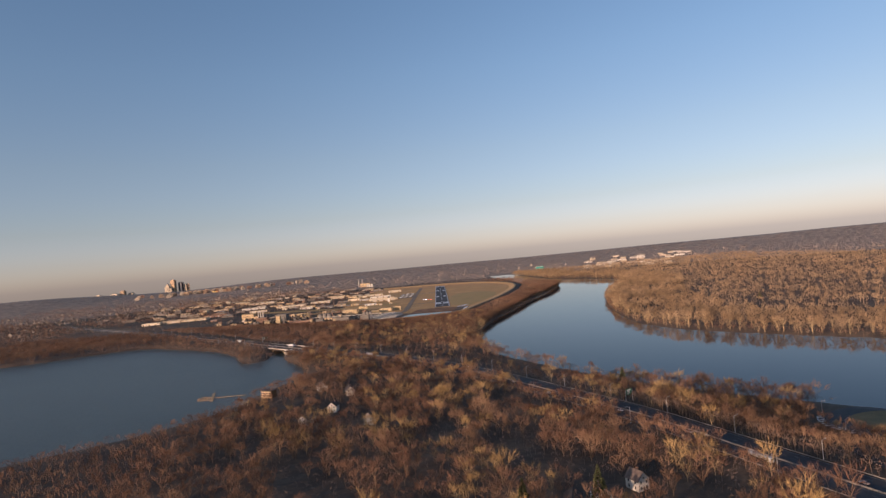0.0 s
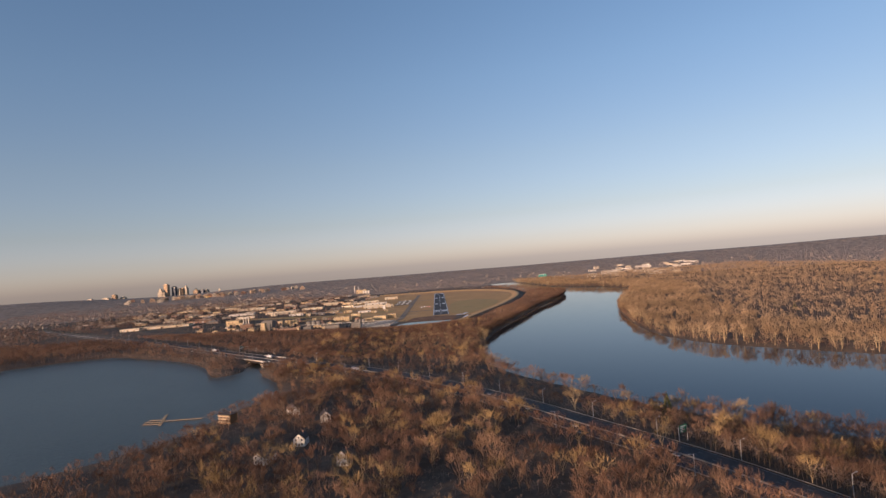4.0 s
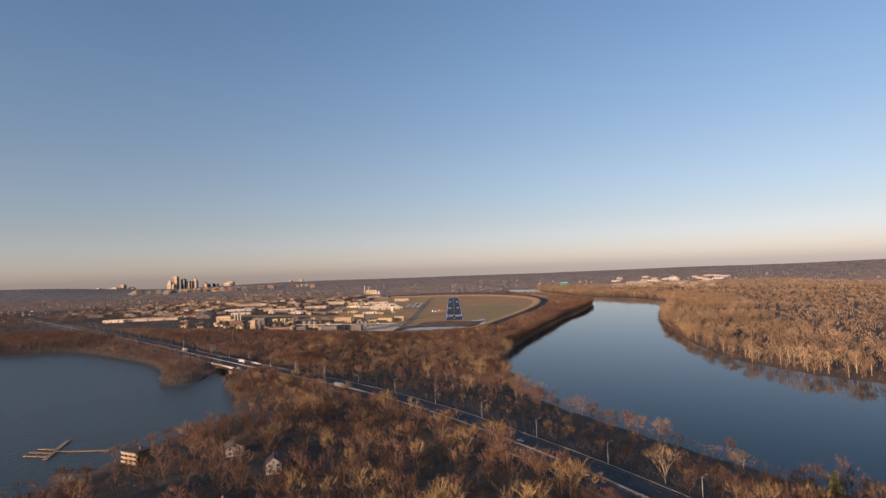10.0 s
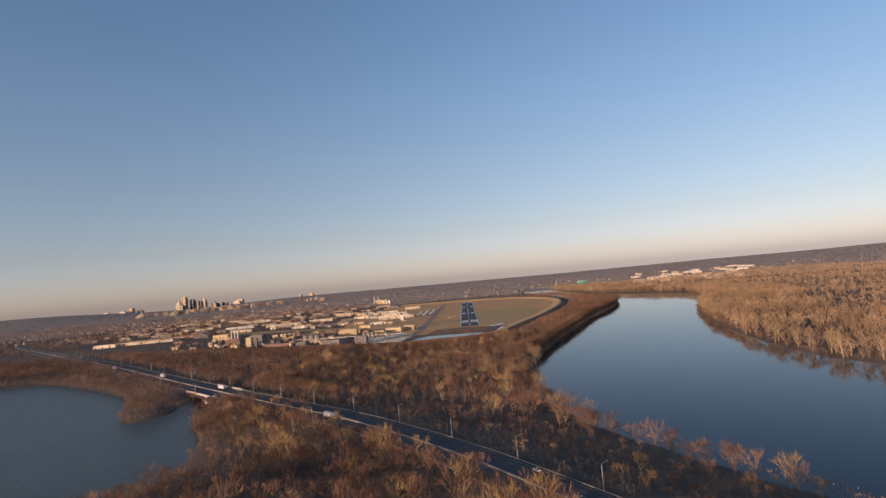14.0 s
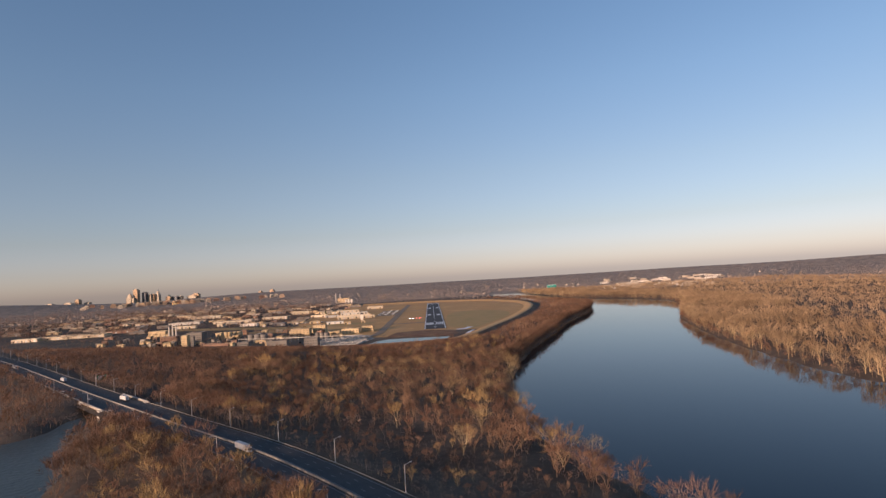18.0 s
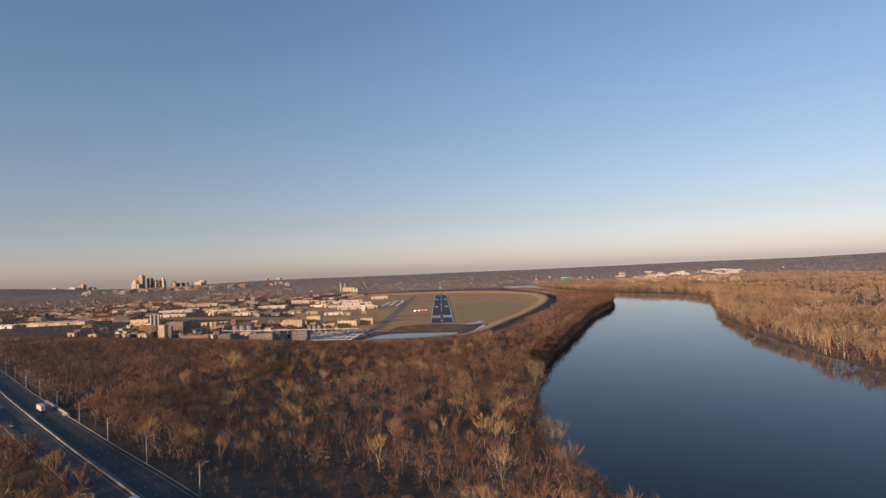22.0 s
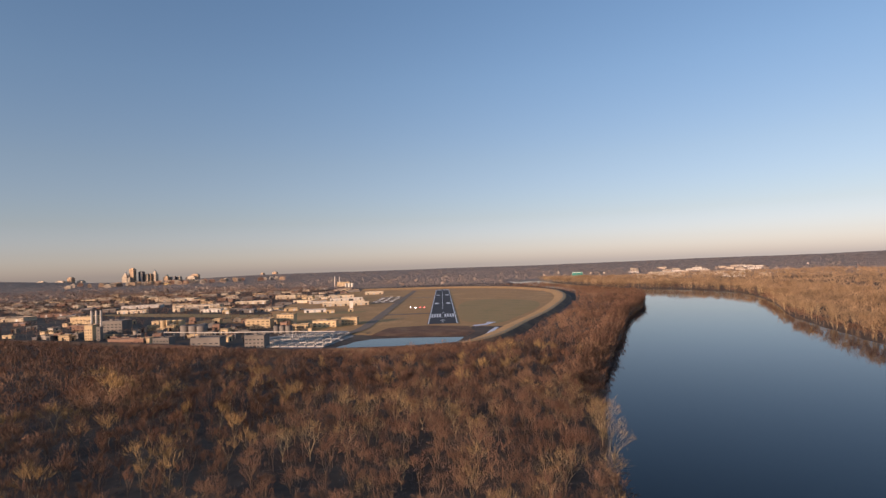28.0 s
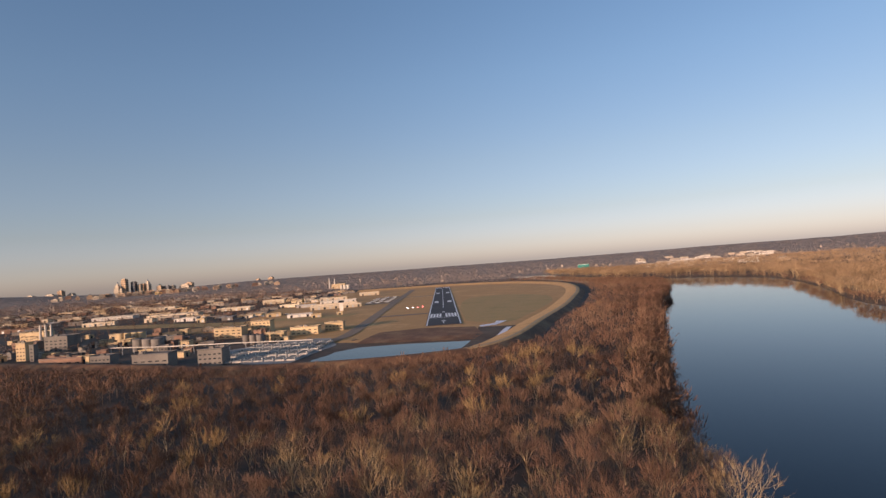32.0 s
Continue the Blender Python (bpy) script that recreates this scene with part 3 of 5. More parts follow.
def bare_tree(seed, limbs, subs, twigs, twig_w, limb_r, sides, spread=1.0, low=0.25, upright=0.0, level=2, full=0.0, reach=1.0, wild=0.3, fan=False):
    """A leafless tree one metre tall: (limb vertices, triangles), (twig vertices, triangles)."""
    rng = np.random.default_rng(seed)
    lv, lf, tv, tf = [], [], [], []

    def put(vs, fs, make):
        n = len(vs)
        v, f = make
        vs.extend(v)
        fs.extend([tuple(i + n for i in t) for t in f])

    lean = rng.normal(0, 0.03, 2)
    mid = np.array([lean[0] * 0.5, lean[1] * 0.5, 0.42])
    top = np.array([lean[0] * 1.5, lean[1] * 1.5, 0.8])
    if level:
        put(lv, lf, prism((0, 0, -0.06), mid, limb_r * 1.7, limb_r * 1.1, max(3, sides)))
        put(lv, lf, prism(mid, top, limb_r * 1.1, limb_r * 0.35, 3) if level > 1 else sliver(mid, top, limb_r * 2, rng))
    else:
        put(lv, lf, sliver((0, 0, -0.06), top, limb_r * 3, rng))
        put(lv, lf, sliver((0, 0, -0.06), top, limb_r * 3, rng))
    stems = [(mid, top)]
    for i in range(limbs):
        h = low + (0.62 - low) * (i + rng.random()) / limbs
        base = mid * (h / 0.42) if h < 0.42 else mid + (top - mid) * (h - 0.42) / 0.38
        ang = 2.4 * i + rng.random()
        out = (0.16 + 0.2 * rng.random()) * spread * (1.1 - 0.5 * h)
        rise = 0.22 + 0.24 * rng.random() + upright * 0.1
        end = base + np.array([math.cos(ang) * out, math.sin(ang) * out, min(rise, 0.96 - base[2])])
        knee = base + (end - base) * 0.5 + np.array([math.cos(ang), math.sin(ang), -0.4]) * 0.05 * spread
        if level > 1:
            put(lv, lf, prism(base, knee, limb_r * 0.62, limb_r * 0.42, 3))
            put(lv, lf, prism(knee, end, limb_r * 0.42, limb_r * 0.16, 3))
        else:
            put(lv, lf, sliver(base, end, limb_r * 1.25, rng))
            put(lv, lf, sliver(base, end, limb_r * 1.25, rng))
        stems += [(base, knee), (knee, end), (knee, end)]
    ends = []
    for _ in range(subs):
        a, b = stems[rng.integers(len(stems))]
        p = a + (b - a) * (0.2 + 0.8 * rng.random())
        dirn = (b - a) / np.linalg.norm(b - a) + rng.normal(0, 0.55, 3) + np.array([p[0], p[1], 0]) * 1.3
        q = p + dirn / np.linalg.norm(dirn) * (0.1 + 0.12 * rng.random())
        put(lv, lf, sliver(p, q, limb_r * 0.62, rng))
        ends.append((p, q))
    ends = ends or stems
    for n in range(twigs):
        if n % 3 == 0:
            a, b = ends[rng.integers(len(ends))]
            p = a + (b - a) * (0.15 + 0.85 * rng.random())
            dirn = (b - a) / np.linalg.norm(b - a) + rng.normal(0, 0.4, 3) + np.array([p[0] * 1.1, p[1] * 1.1, 0.1 + upright])
        else:
            u = rng.normal(size=3)
            u /= np.linalg.norm(u)
            u[2] = abs(u[2]) if u[2] < -0.45 else u[2]
            p = np.array([0, 0, 0.58 - 0.12 * full]) + np.array([0.27 * spread, 0.27 * spread, 0.33 + 0.08 * full]) * u * (0.45 + 0.5 * rng.random() ** 0.6)
            if fan:
                axis_up = p - np.array([0, 0, 0.12])
                dirn = axis_up / np.linalg.norm(axis_up) + rng.normal(0, wild, 3) + np.array([0, 0, 0.3])
            else:
                dirn = u * 0.6 + rng.normal(0, wild, 3) + np.array([0, 0, 0.2 + 0.5 * upright])
        q = p + dirn / np.linalg.norm(dirn) * (0.08 + 0.12 * rng.random()) * reach
        q[2] = min(q[2], 1.02)
        put(tv, tf, sliver(p, q, twig_w, rng))
    return (np.array(lv), np.array(lf)), (np.array(tv).reshape(-1, 3), np.array(tf).reshape(-1, 3))


def forked_tree(seed, forks, twigs, twig_w, limb_r, spread=1.0, stem=0.3, twig_len=0.13, low_twigs=0, wild=0.3):
    """A leafless tree one metre tall that forks again and again; forks: branches at each fork."""
    rng = np.random.default_rng(seed)
    lv, lf, tv, tf = [], [], [], []

    def put(vs, fs, make):
        n = len(vs)
        v, f = make
        vs.extend(v)
        fs.extend([tuple(i + n for i in t) for t in f])

    def grow(p, d, length, r, depth):
        q = p + d * length
        if depth < 2:
            put(lv, lf, prism(p, q, r, r * 0.6, 3))
        else:
            put(lv, lf, sliver(p, q, r * 2.0, rng))
        if depth == len(forks):
            for _ in range(twigs):
                a = p + (q - p) * (0.2 + 0.8 * rng.random())
                w = d + rng.normal(0, wild, 3) + np.array([0, 0, 0.2])
                put(tv, tf, sliver(a, a + w / np.linalg.norm(w) * twig_len * (0.6 + 0.7 * rng.random()), twig_w, rng))
            return
        n = forks[depth] + (rng.random() < 0.3) - (rng.random() < 0.2 and forks[depth] > 2)
        a0 = rng.random() * 6.2832
        side = np.cross(d, (0.3, 0.9, 0.1))
        side /= np.linalg.norm(side)
        other = np.cross(d, side)
        for i in range(n):
            a = a0 + 6.2832 * i / n + rng.normal(0, 0.3)
            tilt = (0.3 + 0.3 * rng.random()) * spread * (0.75 if i == 0 else 1.0)
            w = d + (side * math.cos(a) + other * math.sin(a)) * tilt + np.array([0, 0, 0.1])
            start = p + (q - p) * (1.0 if i == 0 or depth == 0 and rng.random() < 0.5 else 0.55 + 0.45 * rng.random())
            grow(start, w / np.linalg.norm(w), length * (0.66 + 0.22 * rng.random()) if depth else 0.26 + 0.06 * rng.random(), r * 0.56, depth + 1)

    lean = np.array([rng.normal(0, 0.04), rng.normal(0, 0.04), 1.0])
    grow(np.array([0, 0, -0.04]), lean / np.linalg.norm(lean), stem, limb_r, 0)
    for _ in range(low_twigs):
        a = rng.random() * 6.2832
        p = np.array([math.cos(a), math.sin(a), 0]) * 0.1 * rng.random() + np.array([0, 0, 0.1 + 0.3 * rng.random()])
        w = np.array([math.cos(a), math.sin(a), 1.2]) + rng.normal(0, 0.3, 3)
        put(tv, tf, sliver(p, p + w / np.linalg.norm(w) * twig_len * 1.3, twig_w, rng))
    lv, tv = np.array(lv), np.array(tv)
    k = 1.0 / max(lv[:, 2].max(), tv[:, 2].max())
    return (lv * k, np.array(lf)), (tv * k, np.array(tf))


FINE_TREES = [forked_tree(10 + i, (3, 3, 3), 13, 0.0056, 0.011, (0.7, 0.85, 1.05)[i % 3], twig_len=0.17, low_twigs=30) for i in range(12)]
NEAR_TREES = [forked_tree(30 + i, (3, 3, 3), 9, 0.0082, 0.0115, (0.9, 1.12, 1.35)[i % 3], stem=0.2, twig_len=0.16, low_twigs=40, wild=0.42) for i in range(10)]
STEM_TREES = [bare_tree(150 + i, 9, 22, 60, 0.014, 0.0125, 3, 0.85, low=0.04, upright=1.0, level=1, fan=True) for i in range(6)]
MID_TREES = [bare_tree(40 + i, 3, 5, 66, 0.024, 0.009, 3, (1.0, 1.25)[i % 2], upright=0.8, level=0, full=0.6, reach=1.2, wild=0.25, fan=True) for i in range(8)]
FAR_TREES = [bare_tree(70 + i, 0, 3, 27, 0.045, 0.012, 3, 1.3, upright=0.2, level=0, fan=True) for i in range(6)]
SPECK_TREES = [bare_tree(80 + i, 0, 1, 9, 0.13, 0.014, 3, 1.6, upright=0.1, level=0) for i in range(6)]
BUSHES = [bare_tree(90 + i, 1, 3, 18, 0.06, 0.008, 3, 1.8, low=0.08, level=0) for i in range(5)]
LONE_TREES = [forked_tree(130 + i, (4, 3, 3, 3), 7, 0.0042, 0.011, (0.7, 0.85, 1.0)[i % 3], stem=0.26, twig_len=0.1, low_twigs=30) for i in range(8)]
WIDE_TREES = [forked_tree(210 + i, (5, 3, 3, 3), 4, 0.0036, 0.016, (0.9, 1.1)[i % 2], stem=0.2, twig_len=0.09) for i in range(6)]


def forest(name, places, kinds, label, rng, twig=None, bark=None, category="woods"):
    """Many leafless trees in one mesh. places: rows of x, y, z, height, tone."""
    twig, bark = twig or M_TWIG, bark or M_BARK
    V, F, Mi, To, base = [], [], [], [], 0
    for x, y, z, h, tone in places:
        limb, tw = kinds[rng.integers(len(kinds))]
        a = rng.random() * 6.2832
        c, s, w = math.cos(a) * h, math.sin(a) * h, 0.85 + 0.35 * rng.random()
        rot = np.array([[c * w, s * w, 0], [-s * w, c * w, 0], [0, 0, h]])
        for (v, f), mi in ((limb, 0), (tw, 1)):
            if len(v) == 0:
                continue
            V.append(v @ rot + (x, y, z))
            F.append(f + base)
            Mi.append(np.full(len(f), mi, np.int32))
            To.append(np.full(len(v), tone))
            base += len(v)
    V, F, Mi, To = np.concatenate(V), np.concatenate(F), np.concatenate(Mi), np.concatenate(To)
    me = bpy.data.meshes.new(name)
    me.vertices.add(len(V))
    me.vertices.foreach_set("co", V.astype(np.float32).ravel())
    me.loops.add(F.size)
    me.loops.foreach_set("vertex_index", F.astype(np.int32).ravel())
    me.polygons.add(len(F))
    me.polygons.foreach_set("loop_start", np.arange(0, F.size, 3, dtype=np.int32))
    me.materials.append(bark), me.materials.append(twig)
    me.polygons.foreach_set("material_index", Mi)
    me.attributes.new("tone", "FLOAT", "POINT").data.foreach_set("value", To.astype(np.float32))
    me.update(calc_edges=True)
    return tagged(new(name, me), label, category, kind="stuff")


LOT = (272, -1062)      # middle of the car park loop by the river
CLEARINGS = [(68, -1132, 9), (53, -1136, 8), (90, -1121, 8), (-106, -909, 10), (-122, -940, 9), (-68, -956, 9), (-100, -852, 9), (-134, -820, 9), 
             (-188, -834, 19), (-210, -800, 14)]


def open_ground(x, y):
    """How far a place lies from what keeps trees off it; negative: on it."""
    free = -np.maximum.reduce([ring_depth(x, y, RIVER), ring_depth(x, y, COVE), ring_depth(x, y, POND)])
    free = np.minimum(free, seg_dist(x, y, HIGHWAY)[0] - 16.8)
    free = np.minimum(free, -ring_depth(x, y, FIELD) - 6)
    d, side = seg_dist(x, y, LEVEE)
    free = np.minimum(free, d - 21)
    free = np.minimum(free, np.hypot(x - LOT[0], (y - LOT[1])) - 46)
    for cx, cy, r in CLEARINGS + [(134, -984, 11), (63, -456, 7), (61, -478, 6)]:
        free = np.minimum(free, np.hypot(x - cx, y - cy) - r)
    return free


def scatter(x0, x1, y0, y1, step, rng, jitter=0.48):
    gx, gy = np.meshgrid(np.arange(x0, x1, step), np.arange(y0, y1, step * 0.9))
    gx = gx + rng.uniform(-jitter, jitter, gx.shape) * step
    gy = gy + rng.uniform(-jitter, jitter, gy.shape) * step
    return gx.ravel(), gy.ravel()


def groves(x, y):
    """Slow waves of height and tone through the woods."""
    return (np.sin(x * 0.023 + 1.3 * np.sin(y * 0.013)) + np.sin(y * 0.031 + 0.7 * np.sin(x * 0.019) + 2) + np.sin((x + y) * 0.011)) / 3


def levee_ok(x, y):
    d, side = seg_dist(x, y, LEVEE)
    return (d > 26) & (side > 0) | (x < -420)


def tree_rows(x, y, low, high, rng):
    g = groves(x, y)
    h = low + (high - low) * np.clip(0.45 + 0.3 * g + rng.normal(0, 0.2, len(x)), 0, 1.15)
    h = h * np.clip(0.45 + (seg_dist(x, y, LEVEE)[0] - 15) / 60, 0.45, 1)
    d_road, road_side = seg_dist(x, y, HIGHWAY)
    h = np.where((road_side > 0) & (d_road < 75) & (y > -960) & (y < -610), h * 0.46, h)
    h = np.where((y < -690) & (ring_depth(x, y, COVE) > -45), h * 0.6, h)
    tone = np.clip(0.45 + 0.28 * groves(x * 1.7 + 90, y * 1.7) + rng.normal(0, 0.22, len(x)), 0, 1)
    return np.stack([x, y, land_z(x, y), h, tone], -1)


rng = np.random.default_rng(5)
M_BRUSH = mat('dark_brush', (0.15, 0.105, 0.08), tones=((0.21, 0.15, 0.115),), scale=0.05, tone_attr='tone', spread=0.3)
# woods between river, highway, cove and levee
x, y = scatter(-1000, 460, -1260, 1000, 9.3, rng)
side_river = seg_dist(x, y, EAST_BANK)[1]
levee_d, levee_side = seg_dist(x, y, LEVEE)
west = (~inside(x, y, RIVER)) & ((x < 30) | (ring_depth(x, y, WEST_BANK + [(-3000, -3000), (-3000, 3000)]) > 0))
inland = (levee_side > 0) & (y > -210) & (x < 262)
town = ((x < -330) & (y > 0.2 * x + 30) & (y > -0.85 * x - 480)) | ((x < -60) & (y > -40))
ok = (open_ground(x, y) > 1.5) & west & ~inland & ~town
houses_zone = (x > -230) & (x < 110) & (y < -800) & (y > -1200) & (seg_dist(x, y, HIGHWAY)[0] > 35)
ok &= ~(houses_zone & (rng.random(len(x)) < 0.12))
x, y = x[ok], y[ok]
close = (x > -215) & (x < 300) & (y < -270) & (y > -1250)
rows_near, rows_mid = tree_rows(x[close], y[close], 10, 19, rng), tree_rows(x[~close], y[~close], 8, 16, rng)
# the trees nearest under the end of the way stand as things of their own
pick = (np.abs(rows_near[:, 0] - 8) < 72) & (rows_near[:, 1] > -560) & (rows_near[:, 1] < -385)
chosen = rng.permutation(np.where(pick)[0])[:290]
single = rows_near[chosen]
rows_near = np.delete(rows_near, chosen, 0)

fine = (rows_near[:, 1] > -640) & (rows_near[:, 0] > -150)
tan = rng.random(len(rows_near)) < np.clip(0.09 + 0.14 * groves(rows_near[:, 0] * 2 + 40, rows_near[:, 1] * 2) + 0.2 * np.exp(-((rows_near[:, 0] + 10) / 90) ** 2 - ((rows_near[:, 1] + 480) / 130) ** 2), 0.03, 0.5)
rows_near[tan, 3] *= 1.12
forest("river_woods", rows_near[fine & ~tan], FINE_TREES, "bare reddish-brown winter woods below the levee", rng)
forest("river_woods", rows_near[fine & tan], FINE_TREES, "yellowish bare trees standing out of the winter woods", rng, M_TANTWIG, M_PALE)
thick = rows_near[~fine]
by_river = (seg_dist(thick[:, 0], thick[:, 1], HIGHWAY)[1] > 0) & (thick[:, 1] < -900)
gaps = by_river | (groves(thick[:, 0] * 4, thick[:, 1] * 4) > np.where(thick[:, 1] < -1020, -0.16, -0.34)) & (rng.random(len(thick)) < 0.92)
thick[by_river, 3] = np.maximum(thick[by_river, 3], 13.5)
thick, tan = thick[gaps], np.concatenate([tan[fine], tan[~fine][gaps]])
thick[:, 3] *= rng.uniform(0.8, 1.3, len(thick))
tan = tan[np.count_nonzero(fine):]
forest("river_woods", thick[~tan], NEAR_TREES, "bare brown winter woods beside the highway", rng)
forest("river_woods", thick[tan], NEAR_TREES, "yellowish bare trees in the winter woods beside the highway", rng, M_TANTWIG, M_PALE)
forest("river_woods", rows_mid, MID_TREES, "bare brown winter woods behind the levee", rng)
wx, wy = scatter(-2300, -1000, -420, 900, 20.0, rng)
ok = (open_ground(wx, wy) > 1.5) & (wy < -0.62 * wx - 250)
forest("cove_woods", tree_rows(wx[ok], wy[ok], 9, 16, rng), FAR_TREES, "bare brown woods beyond the cove", rng)
bx, by = scatter(-400, 330, -1230, -150, 8.6, rng)
ok = (open_ground(bx, by) > 0.5) & (~inside(bx, by, RIVER)) & ((bx < 30) | (ring_depth(bx, by, WEST_BANK + [(-3000, -3000), (-3000, 3000)]) > 0)) & (seg_dist(bx, by, LEVEE)[1] <= 0) & ~((bx < -330) & (by > 0.2 * bx + 30))
forest("undergrowth", tree_rows(bx[ok], by[ok], 3, 7.5, rng), BUSHES, "brown leafless undergrowth below the trees", rng, M_BRUSH, M_BRUSH, "undergrowth")

# the wooded east bank
x, y = scatter(280, 1500, -1250, 1500, 11.4, rng)
east = ring_depth(x, y, EAST_BANK + [(4000, 3000), (4000, -3000)]) > 1.0
gap = groves(x * 2.1, y * 2.1) > -0.62
d_bank = seg_dist(x, y, EAST_BANK)[0]
front = east & (d_bank < 22)
first = east & (d_bank < 170) & (d_bank >= 22) & (gap | (d_bank < 40))
forest("east_bank_woods", tree_rows(x[front], y[front], 15, 22, rng), STEM_TREES[:3] + NEAR_TREES[:6], "tall pale-stemmed bare trees at the water's edge", rng, M_EASTTWIG, M_PALE)
second = east & (d_bank >= 170) & gap & (rng.random(len(x)) < 0.55)
forest("east_bank_woods", tree_rows(x[first], y[first], 12, 20, rng), MID_TREES, "sunlit bare woods along the river bank", rng, M_EASTTWIG)
forest("east_bank_woods", tree_rows(x[second], y[second], 11, 18, rng), FAR_TREES, "bare brown woods behind the river bank", rng, M_EASTTWIG)
ex, ey = [], []
for px, py, a in along(EAST_BANK, 4.0):
    ex.append(px + rng.normal(3, 2)), ey.append(py + rng.normal(0, 2))
ex, ey = np.array(ex), np.array(ey)
ok = (ring_depth(ex, ey, EAST_BANK + [(4000, 3000), (4000, -3000)]) > -1) & (ey < 900)
forest("bank_thicket", tree_rows(ex[ok], ey[ok], 5, 13, rng), BUSHES[:2] + MID_TREES[:2], "pale thicket at the water's edge", rng, category="undergrowth")

bank = [(px - o + rng.normal(0, 1.2), py + rng.normal(0, 1.5)) for px, py, a in along(WEST_BANK, 5.4) if -395 < py < 650 for o in (2.0, 8.5, 15.0)]
forest("bank_trees", tree_rows(np.array([p[0] for p in bank]), np.array([p[1] for p in bank]), 11, 17, rng), MID_TREES, "dense bare trees on the shaded west bank", rng, category="trees")

edge = [(px + math.sin(a) * o, py - math.cos(a) * o) for px, py, a in along(HIGHWAY, 5.5) if -1150 < py < -560 and abs(py + 520) > 60 for o in (rng.uniform(17.6, 20.5),)]
forest("roadside_trees", tree_rows(np.array([p[0] for p in edge]), np.array([p[1] for p in edge]), 6, 10, rng), NEAR_TREES, "dense bare trees along the highway edge", rng, category="trees")

brush = [(px - math.sin(a) * o, py + math.cos(a) * o) for px, py, a in along(HIGHWAY, 3.4) if -1150 < py < -380 and abs(py + 520) > 50 for o in (rng.uniform(17.5, 20), rng.uniform(20, 25))]
brush += [(px - 2.0 + rng.normal(0, 1.5), py + rng.normal(0, 1.5)) for px, py, a in along(WEST_BANK, 2.4) if -1000 < py < -395 and abs(py + 466) > 22]
brush += [(px - rng.uniform(-1, 4), py + rng.normal(0, 1.5)) for px, py, a in along(WEST_BANK, 2.2) if -395 <= py < 560]
strip_x, strip_y = scatter(-60, 330, -1080, -560, 4.6, rng)
strip_ok = (seg_dist(strip_x, strip_y, HIGHWAY)[1] > 0) & (seg_dist(strip_x, strip_y, HIGHWAY)[0] > 18) & (ring_depth(strip_x, strip_y, RIVER) < 0.5) & (seg_dist(strip_x, strip_y, HIGHWAY)[0] < 70)
brush += list(zip(strip_x[strip_ok], strip_y[strip_ok]))
brush += [(px + rng.normal(0, 1.2), py + rng.normal(0, 1.2)) for px, py, a in along(COVE, 2.4) if -660 < py < -250 and px > -720 and abs(px + 254) > 16]
bx, by = np.array([p[0] for p in brush]), np.array([p[1] for p in brush])
ok = (ring_depth(bx, by, RIVER) < 0.8) & (seg_dist(bx, by, HIGHWAY)[0] > 16.5) & (np.hypot(bx - LOT[0], by - LOT[1]) > 46)
forest("roadside_brush", tree_rows(bx[ok], by[ok], 5, 10, rng), BUSHES + STEM_TREES[:1], "dark brown brush between highway and river", rng, M_BRUSH, M_BARK, "undergrowth")

# far woods to the hills
x, y = [], []
for r0, r1, n in ((1400, 2300, 8000), (2300, 3200, 13000), (3200, 4400, 15000)):
    rr, aa = rng.uniform(r0, r1, n), np.radians(rng.uniform(-52, 56, n))
    x.append(MID.x + rr * np.sin(aa)), y.append(MID.y + rr * np.cos(aa))
x, y = np.concatenate(x), np.concatenate(y)
ok = (open_ground(x, y) > 8) & ~((x > 270) & (x < 1500) & (y < 1500)) & (seg_dist(x, y, LEVEE)[0] > 30) & ~((x > -1000) & (x < -40) & (y > -200) & (y < 1150))
x, y = x[ok], y[ok]
rr = np.hypot(x - MID.x, y - MID.y)
rows_far = tree_rows(x, y, 7, 12, rng)
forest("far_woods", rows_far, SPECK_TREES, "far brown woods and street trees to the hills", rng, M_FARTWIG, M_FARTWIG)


tx, ty = scatter(-1250, -60, -60, 1500, 11.5, rng)
sx, sy = scatter(-2200, -700, 150, 1900, 16, rng)
keep = sy > 400 + 0.2 * sx
tx, ty = np.concatenate([tx, sx[keep]]), np.concatenate([ty, sy[keep]])
ok = (open_ground(tx, ty) > 3) & (levee_ok(tx, ty)) & (groves(tx * 3, ty * 3) > -0.25) & ((ty > 330) | (rng.random(len(tx)) < 0.6))
forest("street_trees", tree_rows(tx[ok], ty[ok], 5, 11, rng), FAR_TREES[:3] + SPECK_TREES, "bare trees between the buildings of the town", rng, category="trees")


def single_tree(kind, tag, name="tree", bark=M_BARK, twig=M_TWIG):
    (lv, lf), (tv, tf) = kind
    t = tagged(new(name), tag, "tree", "trees under the way")
    part("trunk", mesh_of("trunk", lv, lf, (bark,), tone=np.full(len(lv), 0.6)), None, t)
    part("crown", mesh_of("crown", tv, tf, (twig,), tone=np.full(len(tv), 0.55)), None, t)
    return t


masters = [single_tree(k, "bare winter tree with upright limbs and brown twigs") for k in LONE_TREES] + [single_tree(k, "wide pale-barked tree with spreading bare limbs", bark=M_PALE, twig=M_TANTWIG) for k in WIDE_TREES]
used = set()
for i, (x, y, z, h, tone) in enumerate(single):
    wide = rng.random() < 0.2
    n = 8 + rng.integers(6) if wide else rng.integers(8)
    w = h * rng.uniform(0.9, 1.15)
    m = Matrix.Translation((x, y, z)) @ Matrix.Rotation(rng.random() * 6.28, 4, "Z")
    t = masters[n] if n not in used else copy_thing(masters[n], m)
    used.add(n)
    t.matrix_basis = m
    t.scale = (w, w, h * (0.95 if wide else 1.0))
